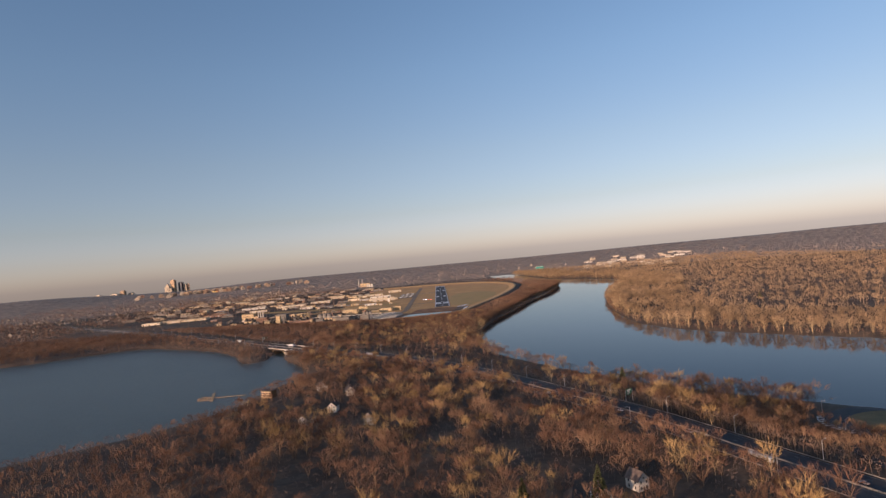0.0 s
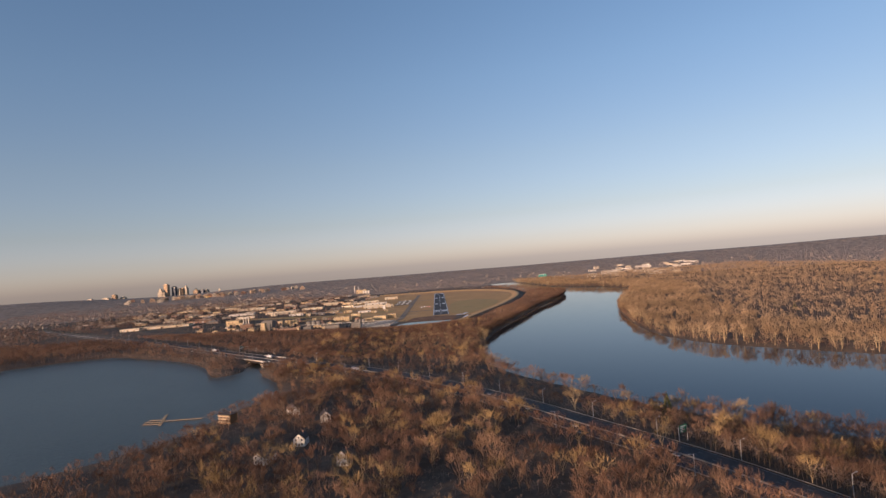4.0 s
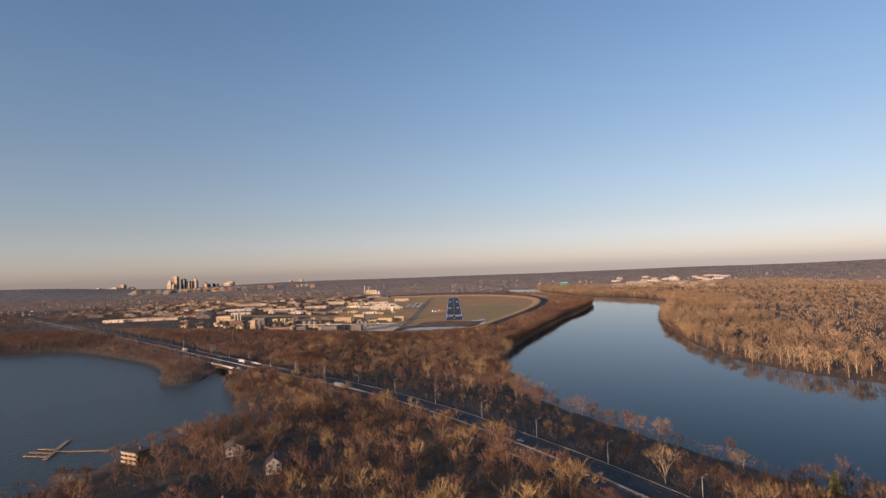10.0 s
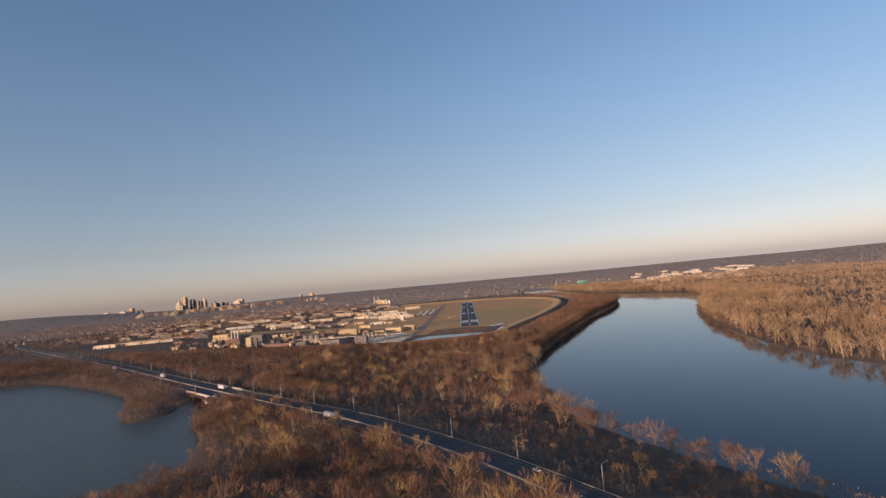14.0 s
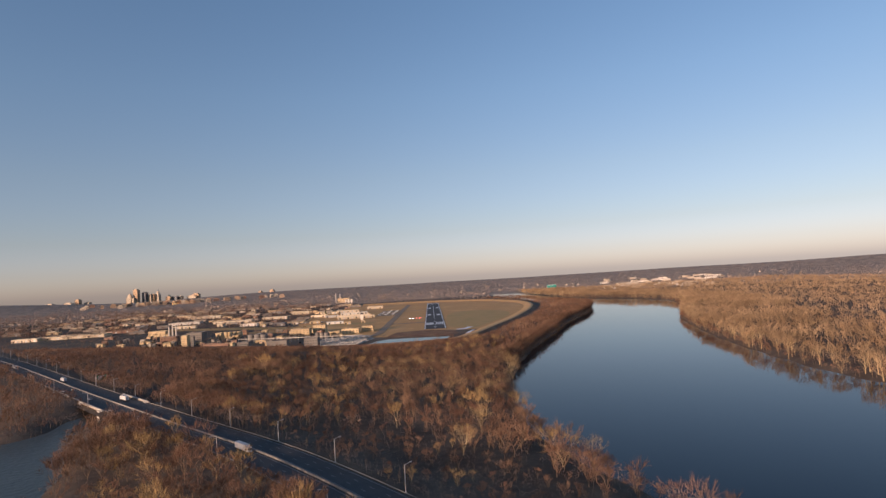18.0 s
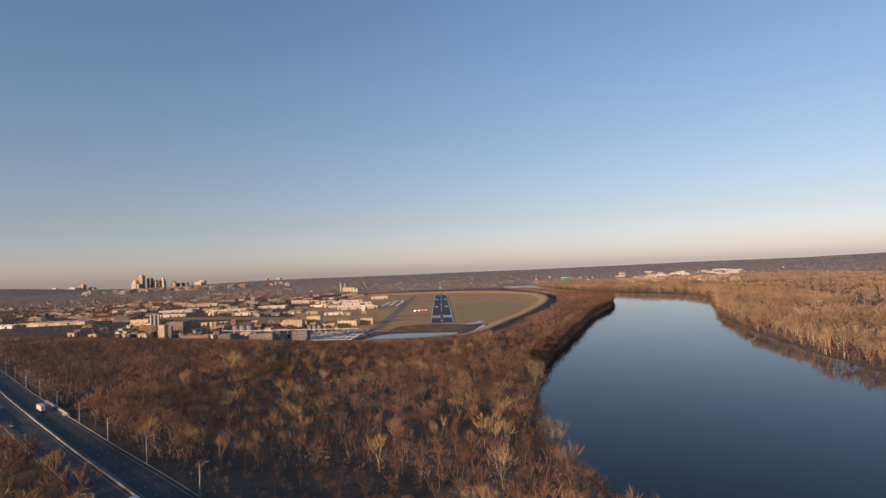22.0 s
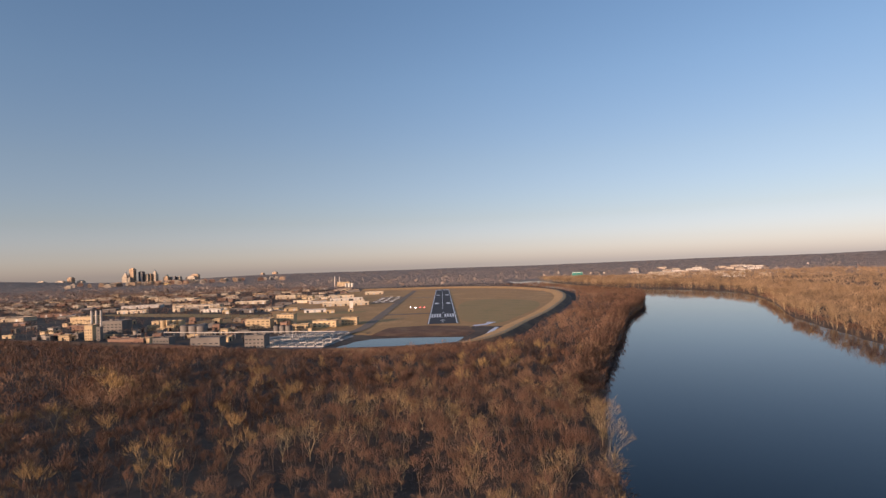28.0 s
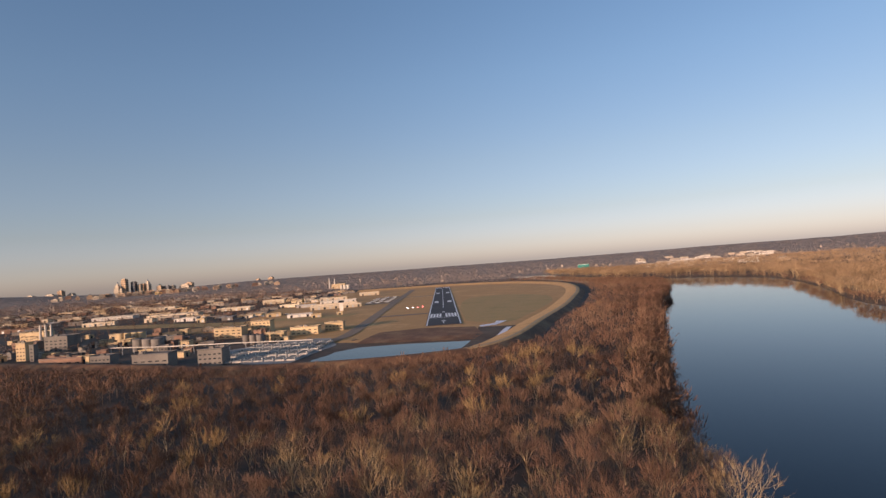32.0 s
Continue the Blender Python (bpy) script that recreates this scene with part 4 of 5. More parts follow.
# the great pale tree on the bank, and others that stand out
for x, y, h, n in ((63, -456, 21, 9), (61, -478, 18, 11), (8, -675, 17, 10), (50, -590, 16, 12), (92, -894, 19, 10), (64, -700, 17, 13), (30, -560, 18, 12), (20, -640, 18, 9), (118, -990, 17, 8), (170, -1010, 17, 10), (205, -1060, 17, 11)):
    z = float(land_z(x, y))
    t = copy_thing(masters[n], Matrix.Translation((x, y, z)) @ Matrix.Rotation(x, 4, "Z"))
    t.scale = (h, h, h)


def conifer(seed, h):
    r2 = np.random.default_rng(seed)
    t = tagged(new("pine_tree"), "dark green pine among bare trees", "tree")
    part("trunk", tubed((0, 0, -0.5), (0, 0, h * 0.95), 0.28, 0.05, sides=6), M_BARK, t)
    v, f = [], []
    for i in range(520):
        k = r2.random() ** 0.8
        rad = (1 - k) * h * 0.27 * (0.55 + 0.5 * r2.random()) + 0.25
        a = r2.random() * 6.2832
        p = np.array([math.cos(a) * rad * 0.35, math.sin(a) * rad * 0.35, h * (0.14 + 0.84 * k)])
        q = np.array([math.cos(a) * rad, math.sin(a) * rad, p[2] - 0.35 + 0.5 * r2.random()])
        vs, fs = sliver(q, p, 1.1, r2)
        f += [tuple(len(v) + j for j in t3) for t3 in fs]
        v += vs
    part("crown", mesh_of("crown", v, f, (M_PINE,)), None, t)
    return t


for x, y, h, s in ((66, -1137, 21, 1), (148, -925, 19, 2), (30, -1125, 13, 3), (-300, 640, 14, 5), (560, -420, 15, 6)):
    conifer(s, h).location = (x, y, float(land_z(x, y)))


# ---- buildings ----
def ground_at(x, y):
    return float(land_z(np.array([x]), np.array([y]))[0])


def shed(w, d, h, wall, roof, doors, units, label, category="warehouse", group="", stripe=None, windows=0):
    """A flat-roofed building: walls, roof with a parapet, doors or windows on its front, units on the roof."""
    t = tagged(new(category.replace(" ", "_")), label, category, group)
    part("wall", boxed(-w / 2, w / 2, 0, d, -2.5, h), wall, t)
    part("roof", boxed(-w / 2 - 0.3, w / 2 + 0.3, -0.3, d + 0.3, h, h + 0.45), roof, t)
    bm = bmesh.new()
    for a in ((-w / 2 - 0.35, w / 2 + 0.35, -0.35, 0.0), (-w / 2 - 0.35, w / 2 + 0.35, d, d + 0.35), (-w / 2 - 0.35, -w / 2, 0.0, d), (w / 2, w / 2 + 0.35, 0.0, d)):
        box(bm, *a, h + 0.45, h + 1.0)
    part("parapet", bm, wall, t)
    for i in range(doors):
        x = -w / 2 + (i + 0.5) * w / doors
        part("loading_door", boxed(x - 1.7, x + 1.7, -0.12, 0.1, 0, min(4.0, h - 0.8)), M_STEEL if i % 2 else M_GLASS, t)
    for i in range(windows):
        x = -w / 2 + (i + 0.5) * w / windows
        for k in range(max(1, int(h // 3.4))):
            z = 1.1 + 3.3 * k
            part("window", boxed(x - 0.26 * w / windows, x + 0.26 * w / windows, -0.1, 0.1, z + 0.2, z + 1.15), M_GLASS, t)
    if stripe:
        part("fascia", boxed(-w / 2 - 0.1, w / 2 + 0.1, -0.18, 0.0, h - 1.2, h - 0.2), stripe, t)
    r = random.Random(int(w * 7 + d))
    for i in range(units):
        x, y = r.uniform(-0.4, 0.4) * w, r.uniform(0.15, 0.8) * d
        part("roof_unit", boxed(x - 1.6, x + 1.6, y - 1.2, y + 1.2, h + 0.45, h + 2.0), M_WALL_C, t)
    return t


def stand(t, x, y, turn=0.0, z=None, k=None):
    p, s = far(x, y, ground_at(x, y) if math.hypot(x - MID.x, y - MID.y) < NEAR_R else 4.0)
    if z is not None:
        p.z = z
    t.matrix_basis = Matrix.LocRotScale(p, Euler((0, 0, radians(turn))), (k or s,) * 3)
    return t


def tank(r, h, wall, label):
    t = tagged(new("storage_tank"), label, "tank", "round tanks")
    part("shell", tubed((0, 0, -1), (0, 0, h), r, sides=20), wall, t)
    part("cap", tubed((0, 0, h), (0, 0, h + r * 0.18), r * 1.02, r * 0.2, sides=20), M_ROOF, t)
    part("ladder", boxed(r - 0.1, r + 0.25, -0.4, 0.4, 0, h), M_STEEL, t)
    return t


M_TAN = mat("tan_brick_wall", (0.5, 0.37, 0.2), tones=((0.58, 0.44, 0.26),), scale=0.1, obj_random=0.15)
M_BLUEROOF = mat("blue_grey_metal_roof", (0.14, 0.18, 0.24), tones=((0.19, 0.23, 0.29),), scale=0.1, rough=0.5)
M_TEAL = mat("teal_wall", (0.03, 0.2, 0.17), tones=((0.045, 0.25, 0.21),), scale=0.1)
M_RED = mat("red_band", (0.4, 0.08, 0.05), scale=0.5)
M_STONE = mat("pale_stone_facade", (0.45, 0.37, 0.27), tones=((0.52, 0.44, 0.33),), scale=0.03)
M_BROWNSTONE = mat("brown_granite_facade", (0.42, 0.29, 0.18), tones=((0.48, 0.34, 0.22),), scale=0.03)
M_DARKGLASS = mat("dark_glass_facade", (0.05, 0.07, 0.1), rough=0.15, scale=0.03, spec=0.8)
# gold for the dome; on the low office block it paints the sun's glint
M_GOLD = mat("gold_dome_and_sun_glint", (0.9, 0.7, 0.35), rough=0.25, metal=1.0, scale=0.05)

# the works between pond and woods
for x, y, w, d, h, wall, n, u in ((-398, -42, 11, 12, 21, M_TAN, 3, 1), (-382, -50, 5, 6, 19, M_WALL_C, 1, 0), (-408, 21, 30, 24, 20, M_WALL_C, 6, 3), (-543, 172, 40, 22, 13, M_TAN, 8, 3),
                                  (-285, -106, 20, 14, 10, M_WALL_C, 5, 1), (-226, -140, 34, 16, 13, M_WALL_C, 8, 2), (-175, -152, 22, 16, 15, M_WALL_C, 6, 3), (-232, 34, 36, 18, 14, M_TAN, 6, 4),
                                  (-205, 60, 26, 16, 18, M_TAN, 5, 2), (-166, -18, 22, 10, 10, M_TAN, 7, 1), (-142, 2, 34, 14, 10, M_TAN, 7, 2), (-115, 20, 23, 12, 11, M_TAN, 5, 1), (-333, -84, 46, 12, 7, M_WALL_B, 9, 1),
                                  (-440, -20, 40, 10, 6, M_WALL_C, 8, 1), (-470, 60, 34, 16, 10, M_WALL_B, 7, 2), (-258, -60, 16, 10, 9, M_WALL_C, 4, 1), (-300, 40, 30, 12, 8, M_WALL_C, 6, 2), (-255, 95, 20, 10, 8, M_TAN, 5, 1)):
    stand(shed(w * 0.85, d * 0.85, h * 0.78, wall, M_ROOF, 0, min(u, 2), "flat-roofed works building of %s with dark windows" % ("tan brick" if wall is M_TAN else "grey concrete" if wall is M_WALL_C else "red brick"), "works building", "works buildings", windows=min(n, 5)), x, y, -4)
for x, y, r, h in ((-379, 91, 4.2, 10), (-371, 91, 4.2, 10), (-363, 92, 4.2, 10), (-355, 92, 4.2, 10), (-300, -18, 5.5, 12), (-288, -23, 5.5, 12), (-276, -29, 5.5, 12), (-282, -12, 5.5, 12), (-190, -30, 3.5, 9), (-182, -34, 3.5, 9), (-174, -38, 3.5, 9)):
    stand(tank(r, h, M_TAN if y > 0 else M_WALL_C, "round concrete storage tank of the works"), x, y, 30)

# the smaller sheds and clutter of the works
rnd = random.Random(31)
huts = [shed(rnd.uniform(5, 15), rnd.uniform(5, 9), rnd.uniform(2.6, 6.5), (M_WALL_C, M_TAN, M_WALL_B, M_OLDSIDING, M_TAN)[i % 5], M_ROOF, 1, 0, "small flat-roofed %s shed of the works" % ("grey", "tan", "brick", "drab", "tan")[i % 5], "works shed", "works sheds") for i in range(10)]
placed = 0
while placed < 95:
    x, y = rnd.uniform(-580, -105), rnd.uniform(-120, 190)
    if y < -0.33 * (x + 420) - 55 or y > 0.1 * (x + 110) + 190 or open_ground(np.array([x]), np.array([y]))[0] < 2 or (x > -200 and y < -30):
        continue
    n = placed % 10
    stand(huts[n] if placed < 10 else copy_thing(huts[n], Matrix()), x, y, rnd.choice((-4, -4, 86, 10)))
    placed += 1


def chimney(h, r, label, bands=True):
    t = tagged(new("chimney_stack"), label, "chimney")
    part("shaft", tubed((0, 0, -1), (0, 0, h), r, r * 0.75, sides=14), M_CONC, t)
    if bands:
        for z in (0.55, 0.8):
            part("band", tubed((0, 0, h * z), (0, 0, h * z + h * 0.06), r * 0.95, r * 0.92, sides=14), M_RED, t)
    part("rim", tubed((0, 0, h - 0.5), (0, 0, h + 0.3), r * 0.85, sides=14), M_ROOF, t)
    return t


for x, y in ((-497, 124), (-491, 125), (-485, 126)):
    stand(chimney(23, 1.7, "pale chimney stack over the works", False), x, y)
for x, y, h in ((-418, 1526, 38), (-400, 1530, 35)):
    stand(chimney(h, 2.4, "tall pale power station chimney", False), x, y)
stand(shed(50, 25, 14, M_TAN, M_ROOF, 4, 3, "tan power station hall below its chimneys", "power station", windows=7), -385, 1520, 0)
for i in range(3):
    stand(tank(5, 15, M_SIDING, "white silo beside the power station"), -372 + i * 12, 1512)

# basins of the treatment works
M_SLUDGE = mat("grey_settled_sludge", (0.16, 0.145, 0.12), tones=((0.23, 0.21, 0.175),), scale=0.1)
patch("gravel_yard", [(-196, -70), (-150, -158), (-112, -176), (-92, -90), (-106, -45), (-143, -32), (-180, -58)], M_GRAVEL, "pale gravel yard of the treatment works", "yard", 0.3)
for i in range(9):
    for j in range(4):
        x, y = -172 + i * 8.6 - j * 3, -60 - j * 25 - i * 1.8
        if open_ground(np.array([x]), np.array([y]))[0] < -12 or seg_dist(np.array([x]), np.array([y]), LEVEE)[0][0] < 20:
            continue
        t = tagged(new("basin"), "open concrete basin with pale rim and dark water", "basin", "treatment basins")
        bm = bmesh.new()
        for a in ((-3.4, 3.4, -10, -9.4), (-3.4, 3.4, 9.4, 10), (-3.4, -2.8, -9.4, 9.4), (2.8, 3.4, -9.4, 9.4)):
            box(bm, *a, -0.6, 1.3)
        part("rim", bm, M_CONC, t)
        part("water", boxed(-2.8, 2.8, -9.4, 9.4, -0.5, 0.5), M_RIVER if j > 1 else M_SLUDGE, t)
        part("walkway", boxed(-0.4, 0.4, -10.2, 10.2, 1.35, 1.55), M_CONC, t)
        for yy in (-6, 0, 6):
            part("pipe", tubed((1.6, yy, 0.4), (1.6, yy, 2.4), 0.35, sides=8), M_SIDING, t)
        stand(t, x, y, -4)
rack = tagged(new("pipe_bridge"), "long white pipe bridge across the works", "pipe bridge")
for i, ((ax, ay), (bx, by)) in enumerate((((-312, -44), (-245, -68)), ((-245, -68), (-188, -78)), ((-188, -78), (-110, -98)))):
    part("deck", tubed((ax, ay, 6), (bx, by, 6), 0.45, sides=6), M_SIDING, rack)
    for k in range(5):
        x, y = ax + (bx - ax) * k / 5, ay + (by - ay) * k / 5
        part("post", tubed((x, y, -1), (x, y, 5.7), 0.25, sides=6), M_STEEL, rack)

# hangars and field buildings
for x, y, w, d, h, wall, roof, n in ((-182, 388, 84, 26, 8, M_WALL_A, M_WHITE_ROOF, 9), (-195, 440, 80, 24, 9, M_WALL_A, M_WHITE_ROOF, 8), (-210, 560, 70, 28, 8, M_SIDING, M_WHITE_ROOF, 7), (-178, 800, 46, 30, 11, M_WALL_A, M_WHITE_ROOF, 3),
                                     (-178, 219, 13, 12, 7, M_TAN, M_ROOF, 2), (-148, 236, 8, 8, 6, M_TAN, M_WHITE_ROOF, 1), (-208, 245, 34, 18, 8, M_SIDING, M_BLUEROOF, 3), (-262, 300, 22, 14, 8, M_TAN, M_ROOF, 2),
                                     (-245, 690, 60, 22, 8, M_WALL_A, M_WHITE_ROOF, 5), (-255, 480, 34, 22, 8, M_SIDING, M_BLUEROOF, 3)):
    stand(shed(w * 1.02, d * 0.75, h * 0.58, wall, roof, n, 0, "low aircraft hangar with pale walls and wide doors", "hangar", "hangars"), x, y, 8)
ct = tagged(new("control_tower"), "white control tower with a glazed cab", "control tower")
part("shaft", boxed(-3, 3, -3, 3, -1, 13), M_SIDING, ct)
part("cab", boxed(-4, 4, -4, 4, 13, 16.5, bevel=0.4), M_GLASS, ct)
part("roof", boxed(-4.5, 4.5, -4.5, 4.5, 16.5, 17.2), M_SIDING, ct)
part("mast", tubed((0, 0, 17.2), (0, 0, 23), 0.15, sides=6), M_STEEL, ct)
stand(ct, -161, 323, 10)
patch("airfield_grass", [(-600, 330), (-470, 262), (-330, 215), (-130, 190), (-120, 240), (-300, 262), (-520, 340), (-640, 372)], M_GREEN, "olive grass strip beside the works", "grass", 0.35)
patch("airfield_grass", [(-400, 130), (-300, 120), (-140, 70), (-80, 20), (-82, 190), (-330, 212)], M_GRASS, "tan grass north of the works", "grass", 0.3)

# known large sheds, then the rows of the industrial quarter
rnd = random.Random(11)
for x, y, w, d, h, wall, roof, n in ((-760, 262, 150, 46, 9, M_WALL_A, M_ROOF, 14), (-850, 245, 60, 34, 9, M_WALL_A, M_WHITE_ROOF, 6), (-577, 372, 60, 20, 8, M_WALL_A, M_WHITE_ROOF, 6), (-420, 345, 44, 22, 8, M_SIDING, M_WHITE_ROOF, 5),
                                     (-375, 300, 14, 12, 9, M_TAN, M_ROOF, 2), (-345, 318, 30, 30, 8, M_WALL_C, M_BLUEROOF, 2), (-310, 330, 14, 10, 7, M_WALL_A, M_ROOF, 2), (-700, 350, 90, 30, 8, M_WALL_B, M_ROOF, 8),
                                     (-500, 470, 110, 40, 9, M_WALL_A, M_WHITE_ROOF, 10), (-640, 520, 90, 40, 9, M_SIDING, M_WHITE_ROOF, 8), (-420, 560, 80, 36, 9, M_WALL_A, M_WHITE_ROOF, 7), (-700, 800, 120, 50, 10, M_WALL_A, M_WHITE_ROOF, 9),
                                     (-299, 527, 46, 20, 8, M_WALL_A, M_WHITE_ROOF, 3), (-292, 648, 52, 18, 8, M_WALL_A, M_ROOF, 4), (-393, 739, 58, 24, 13, M_WALL_A, M_WHITE_ROOF, 4)):
    stand(shed(w * 0.85, d * 0.7, h * 0.62, wall, roof, min(n, 6), 2, "long low warehouse with sunlit pale front", "warehouse", "warehouses"), x, y, rnd.uniform(-6, 8))
kinds = []
for i in range(12):
    w, d, h = rnd.uniform(12, 42), rnd.uniform(10, 20), rnd.uniform(3.4, 5.6)
    wall = (M_WALL_A, M_OLDSIDING, M_WALL_C, M_WALL_B, M_WALL_C, M_TAN)[i % 6]
    kinds.append((shed(w, d, h, wall, (M_WHITE_ROOF, M_ROOF, M_ROOF, M_BLUEROOF, M_ROOF, M_ROOF, M_ROOF)[i % 7], max(1, int(w / 18)), 1, "flat-roofed %s industrial building" % ("cream", "drab", "grey", "brick", "grey", "tan")[i % 6], "industrial building", "industrial quarter"), w, d))
count = 0
taken = []
first_use = set()
BUSY = [(-760, 280, 110), (-577, 380, 50), (-420, 350, 40), (-500, 490, 75), (-640, 540, 65), (-420, 578, 60), (-700, 825, 80), (-700, 365, 60), (-299, 535, 40), (-292, 655, 40), (-393, 750, 45)]
for gy in range(24):
    for gx in range(18):
        x = -1190 + gx * 54 + rnd.uniform(-16, 16)
        y = 200 + gy * 52 + rnd.uniform(-14, 14) - (gx - 8) * 8
        if rnd.random() < (0.34 if y < 900 else 0.5) or x > -262 - (0 if y > 750 else 25) or (x < -840 and y < 420) or (-620 < x < -100 and y < 330) or any(math.hypot(x - a, y - b) < c for a, b, c in BUSY):
            continue
        if seg_dist(np.array([x]), np.array([y]), HIGHWAY)[0][0] < 60 or count > 170:
            continue
        n = rnd.randrange(12)
        m, w, d = kinds[n]
        t = m if n not in first_use else copy_thing(m, Matrix())
        first_use.add(n)
        stand(t, x, y, rnd.choice((0, 0, 5, 8, 90, -4)))
        taken.append((x, y))
        count += 1


def house(w, d, h, pitch, storeys, label, simple=False, wall=None):
    """A gabled house: walls with gables, roof, chimney, windows and door."""
    t = tagged(new("house"), label, "house", "houses")
    bm = bmesh.new()
    ring = [(-w / 2, -1.2), (w / 2, -1.2), (w / 2, h), (0, h + pitch), (-w / 2, h)]
    a, b = [bm.verts.new((x, -d / 2, z)) for x, z in ring], [bm.verts.new((x, d / 2, z)) for x, z in ring]
    bm.faces.new(a), bm.faces.new(b[::-1])
    for i in range(5):
        bm.faces.new((a[i], b[i], b[(i + 1) % 5], a[(i + 1) % 5]))
    bmesh.ops.recalc_face_normals(bm, faces=bm.faces[:])
    part("wall", bm, wall or (M_OLDSIDING if simple else M_SIDING), t)
    bm = bmesh.new()
    for s in (-1, 1):
        e, n = 0.45, math.hypot(w / 2, pitch)
        low = (s * (w / 2 + e), h - e * pitch / (w / 2))
        pts = [(low[0], low[1] + 0.05), (0, h + pitch + 0.05), (0, h + pitch + 0.3), (low[0], low[1] + 0.3)]
        v = [[bm.verts.new((x, y, z)) for x, z in pts] for y in (-d / 2 - 0.4, d / 2 + 0.4)]
        bm.faces.new(v[0]), bm.faces.new(v[1][::-1])
        for i in range(4):
            bm.faces.new((v[0][i], v[1][i], v[1][(i + 1) % 4], v[0][(i + 1) % 4]))
    bmesh.ops.recalc_face_normals(bm, faces=bm.faces[:])
    part("roof", bm, M_SHINGLE, t)
    for k in range(storeys):
        for x in (-w * 0.26, w * 0.26):
            if simple and (k or x < 0):
                continue
            part("window", boxed(x - 0.5, x + 0.5, -d / 2 - 0.06, -d / 2 + 0.05, 1.0 + 2.8 * k, 2.4 + 2.8 * k), M_GLASS, t)
    if not simple:
        for k in range(storeys):
            for y in (-d * 0.25, d * 0.25):
                for s in (-1, 1):
                    part("window", boxed(s * w / 2 - 0.06, s * w / 2 + 0.06, y - 0.5, y + 0.5, 1.0 + 2.8 * k, 2.4 + 2.8 * k), M_GLASS, t)
        part("attic_window", boxed(-0.4, 0.4, -d / 2 - 0.06, -d / 2 + 0.05, h + 0.5, h + 1.5), M_GLASS, t)
        part("door", boxed(-0.5, 0.5, -d / 2 - 0.08, -d / 2 + 0.05, 0, 2.05), M_WALL_B, t)
        part("chimney", boxed(w * 0.12, w * 0.12 + 0.8, 0.5, 1.3, h, h + pitch + 1.0), M_WALL_B, t)
    return t


near_houses = [house(8, 10, 5.2, 3.4, 2, "two-storey gabled house with pale siding among bare trees"), house(9, 12, 4.8, 3.0, 2, "gabled house with dark shingle roof among trees"), house(7.5, 9, 5.6, 3.8, 2, "steep-roofed cream house among bare trees")]
spots = [(68, -1132, 40), (53, -1136, 20), (90, -1121, 60), (-106, -909, 30), (-122, -940, 10), (-68, -956, 25), (-100, -852, 50), (-134, -820, 60), ]
for i, (x, y, a) in enumerate(spots):
    n = i % 3
    stand(near_houses[n] if i < 3 else copy_thing(near_houses[n], Matrix()), x, y, a - 35)
far_houses = [house(8, 10, 5.0, 3.2, 2, "small house with pale siding and dark gabled roof", True), house(9, 11, 4.6, 3.0, 1, "low house with brown gabled roof", True), house(11, 14, 7.0, 3.0, 2, "three-storey house with gabled roof", True), house(12, 20, 7.5, 2.4, 2, "long apartment house with pitched roof", True)]
count, first_use = 0, set()
rnd = random.Random(4)
while count < 340:
    pick = rnd.random()
    r, a = rnd.uniform(1250, 3100), radians(rnd.uniform(-50, -14) if pick < 0.66 else rnd.uniform(20, 50))
    if pick > 0.78:
        r, a = rnd.uniform(2350, 3900), radians(rnd.uniform(-22, 34))
    x, y = MID.x + r * math.sin(a), MID.y + r * math.cos(a)
    x, y = round(x / 26) * 26 + rnd.uniform(-5, 5), round(y / 34) * 34 + rnd.uniform(-4, 4)
    if x < 0 and (y < 0.2 * x + 420 or (x > -1120 and y < 1400 and y < 1500 + x) or (x > -760 and y < 1350) or any(math.hypot(x - p, y - q) < 55 for p, q in taken)):
        continue
    if x > 0 and (y < 900 or r < 1900):
        continue
    if seg_dist(np.array([x]), np.array([y]), HIGHWAY)[0][0] < 50:
        continue
    n = rnd.choices(range(4), (5, 4, 2, 1.5))[0]
    t = far_houses[n] if n not in first_use else copy_thing(far_houses[n], Matrix())
    first_use.add(n)
    stand(t, x, y, rnd.choice((0, 0, 90, 5, -30)) + rnd.uniform(-6, 6), z=ground_at(x, y), k=1.0 if r < 1800 else 0.75)
    count += 1


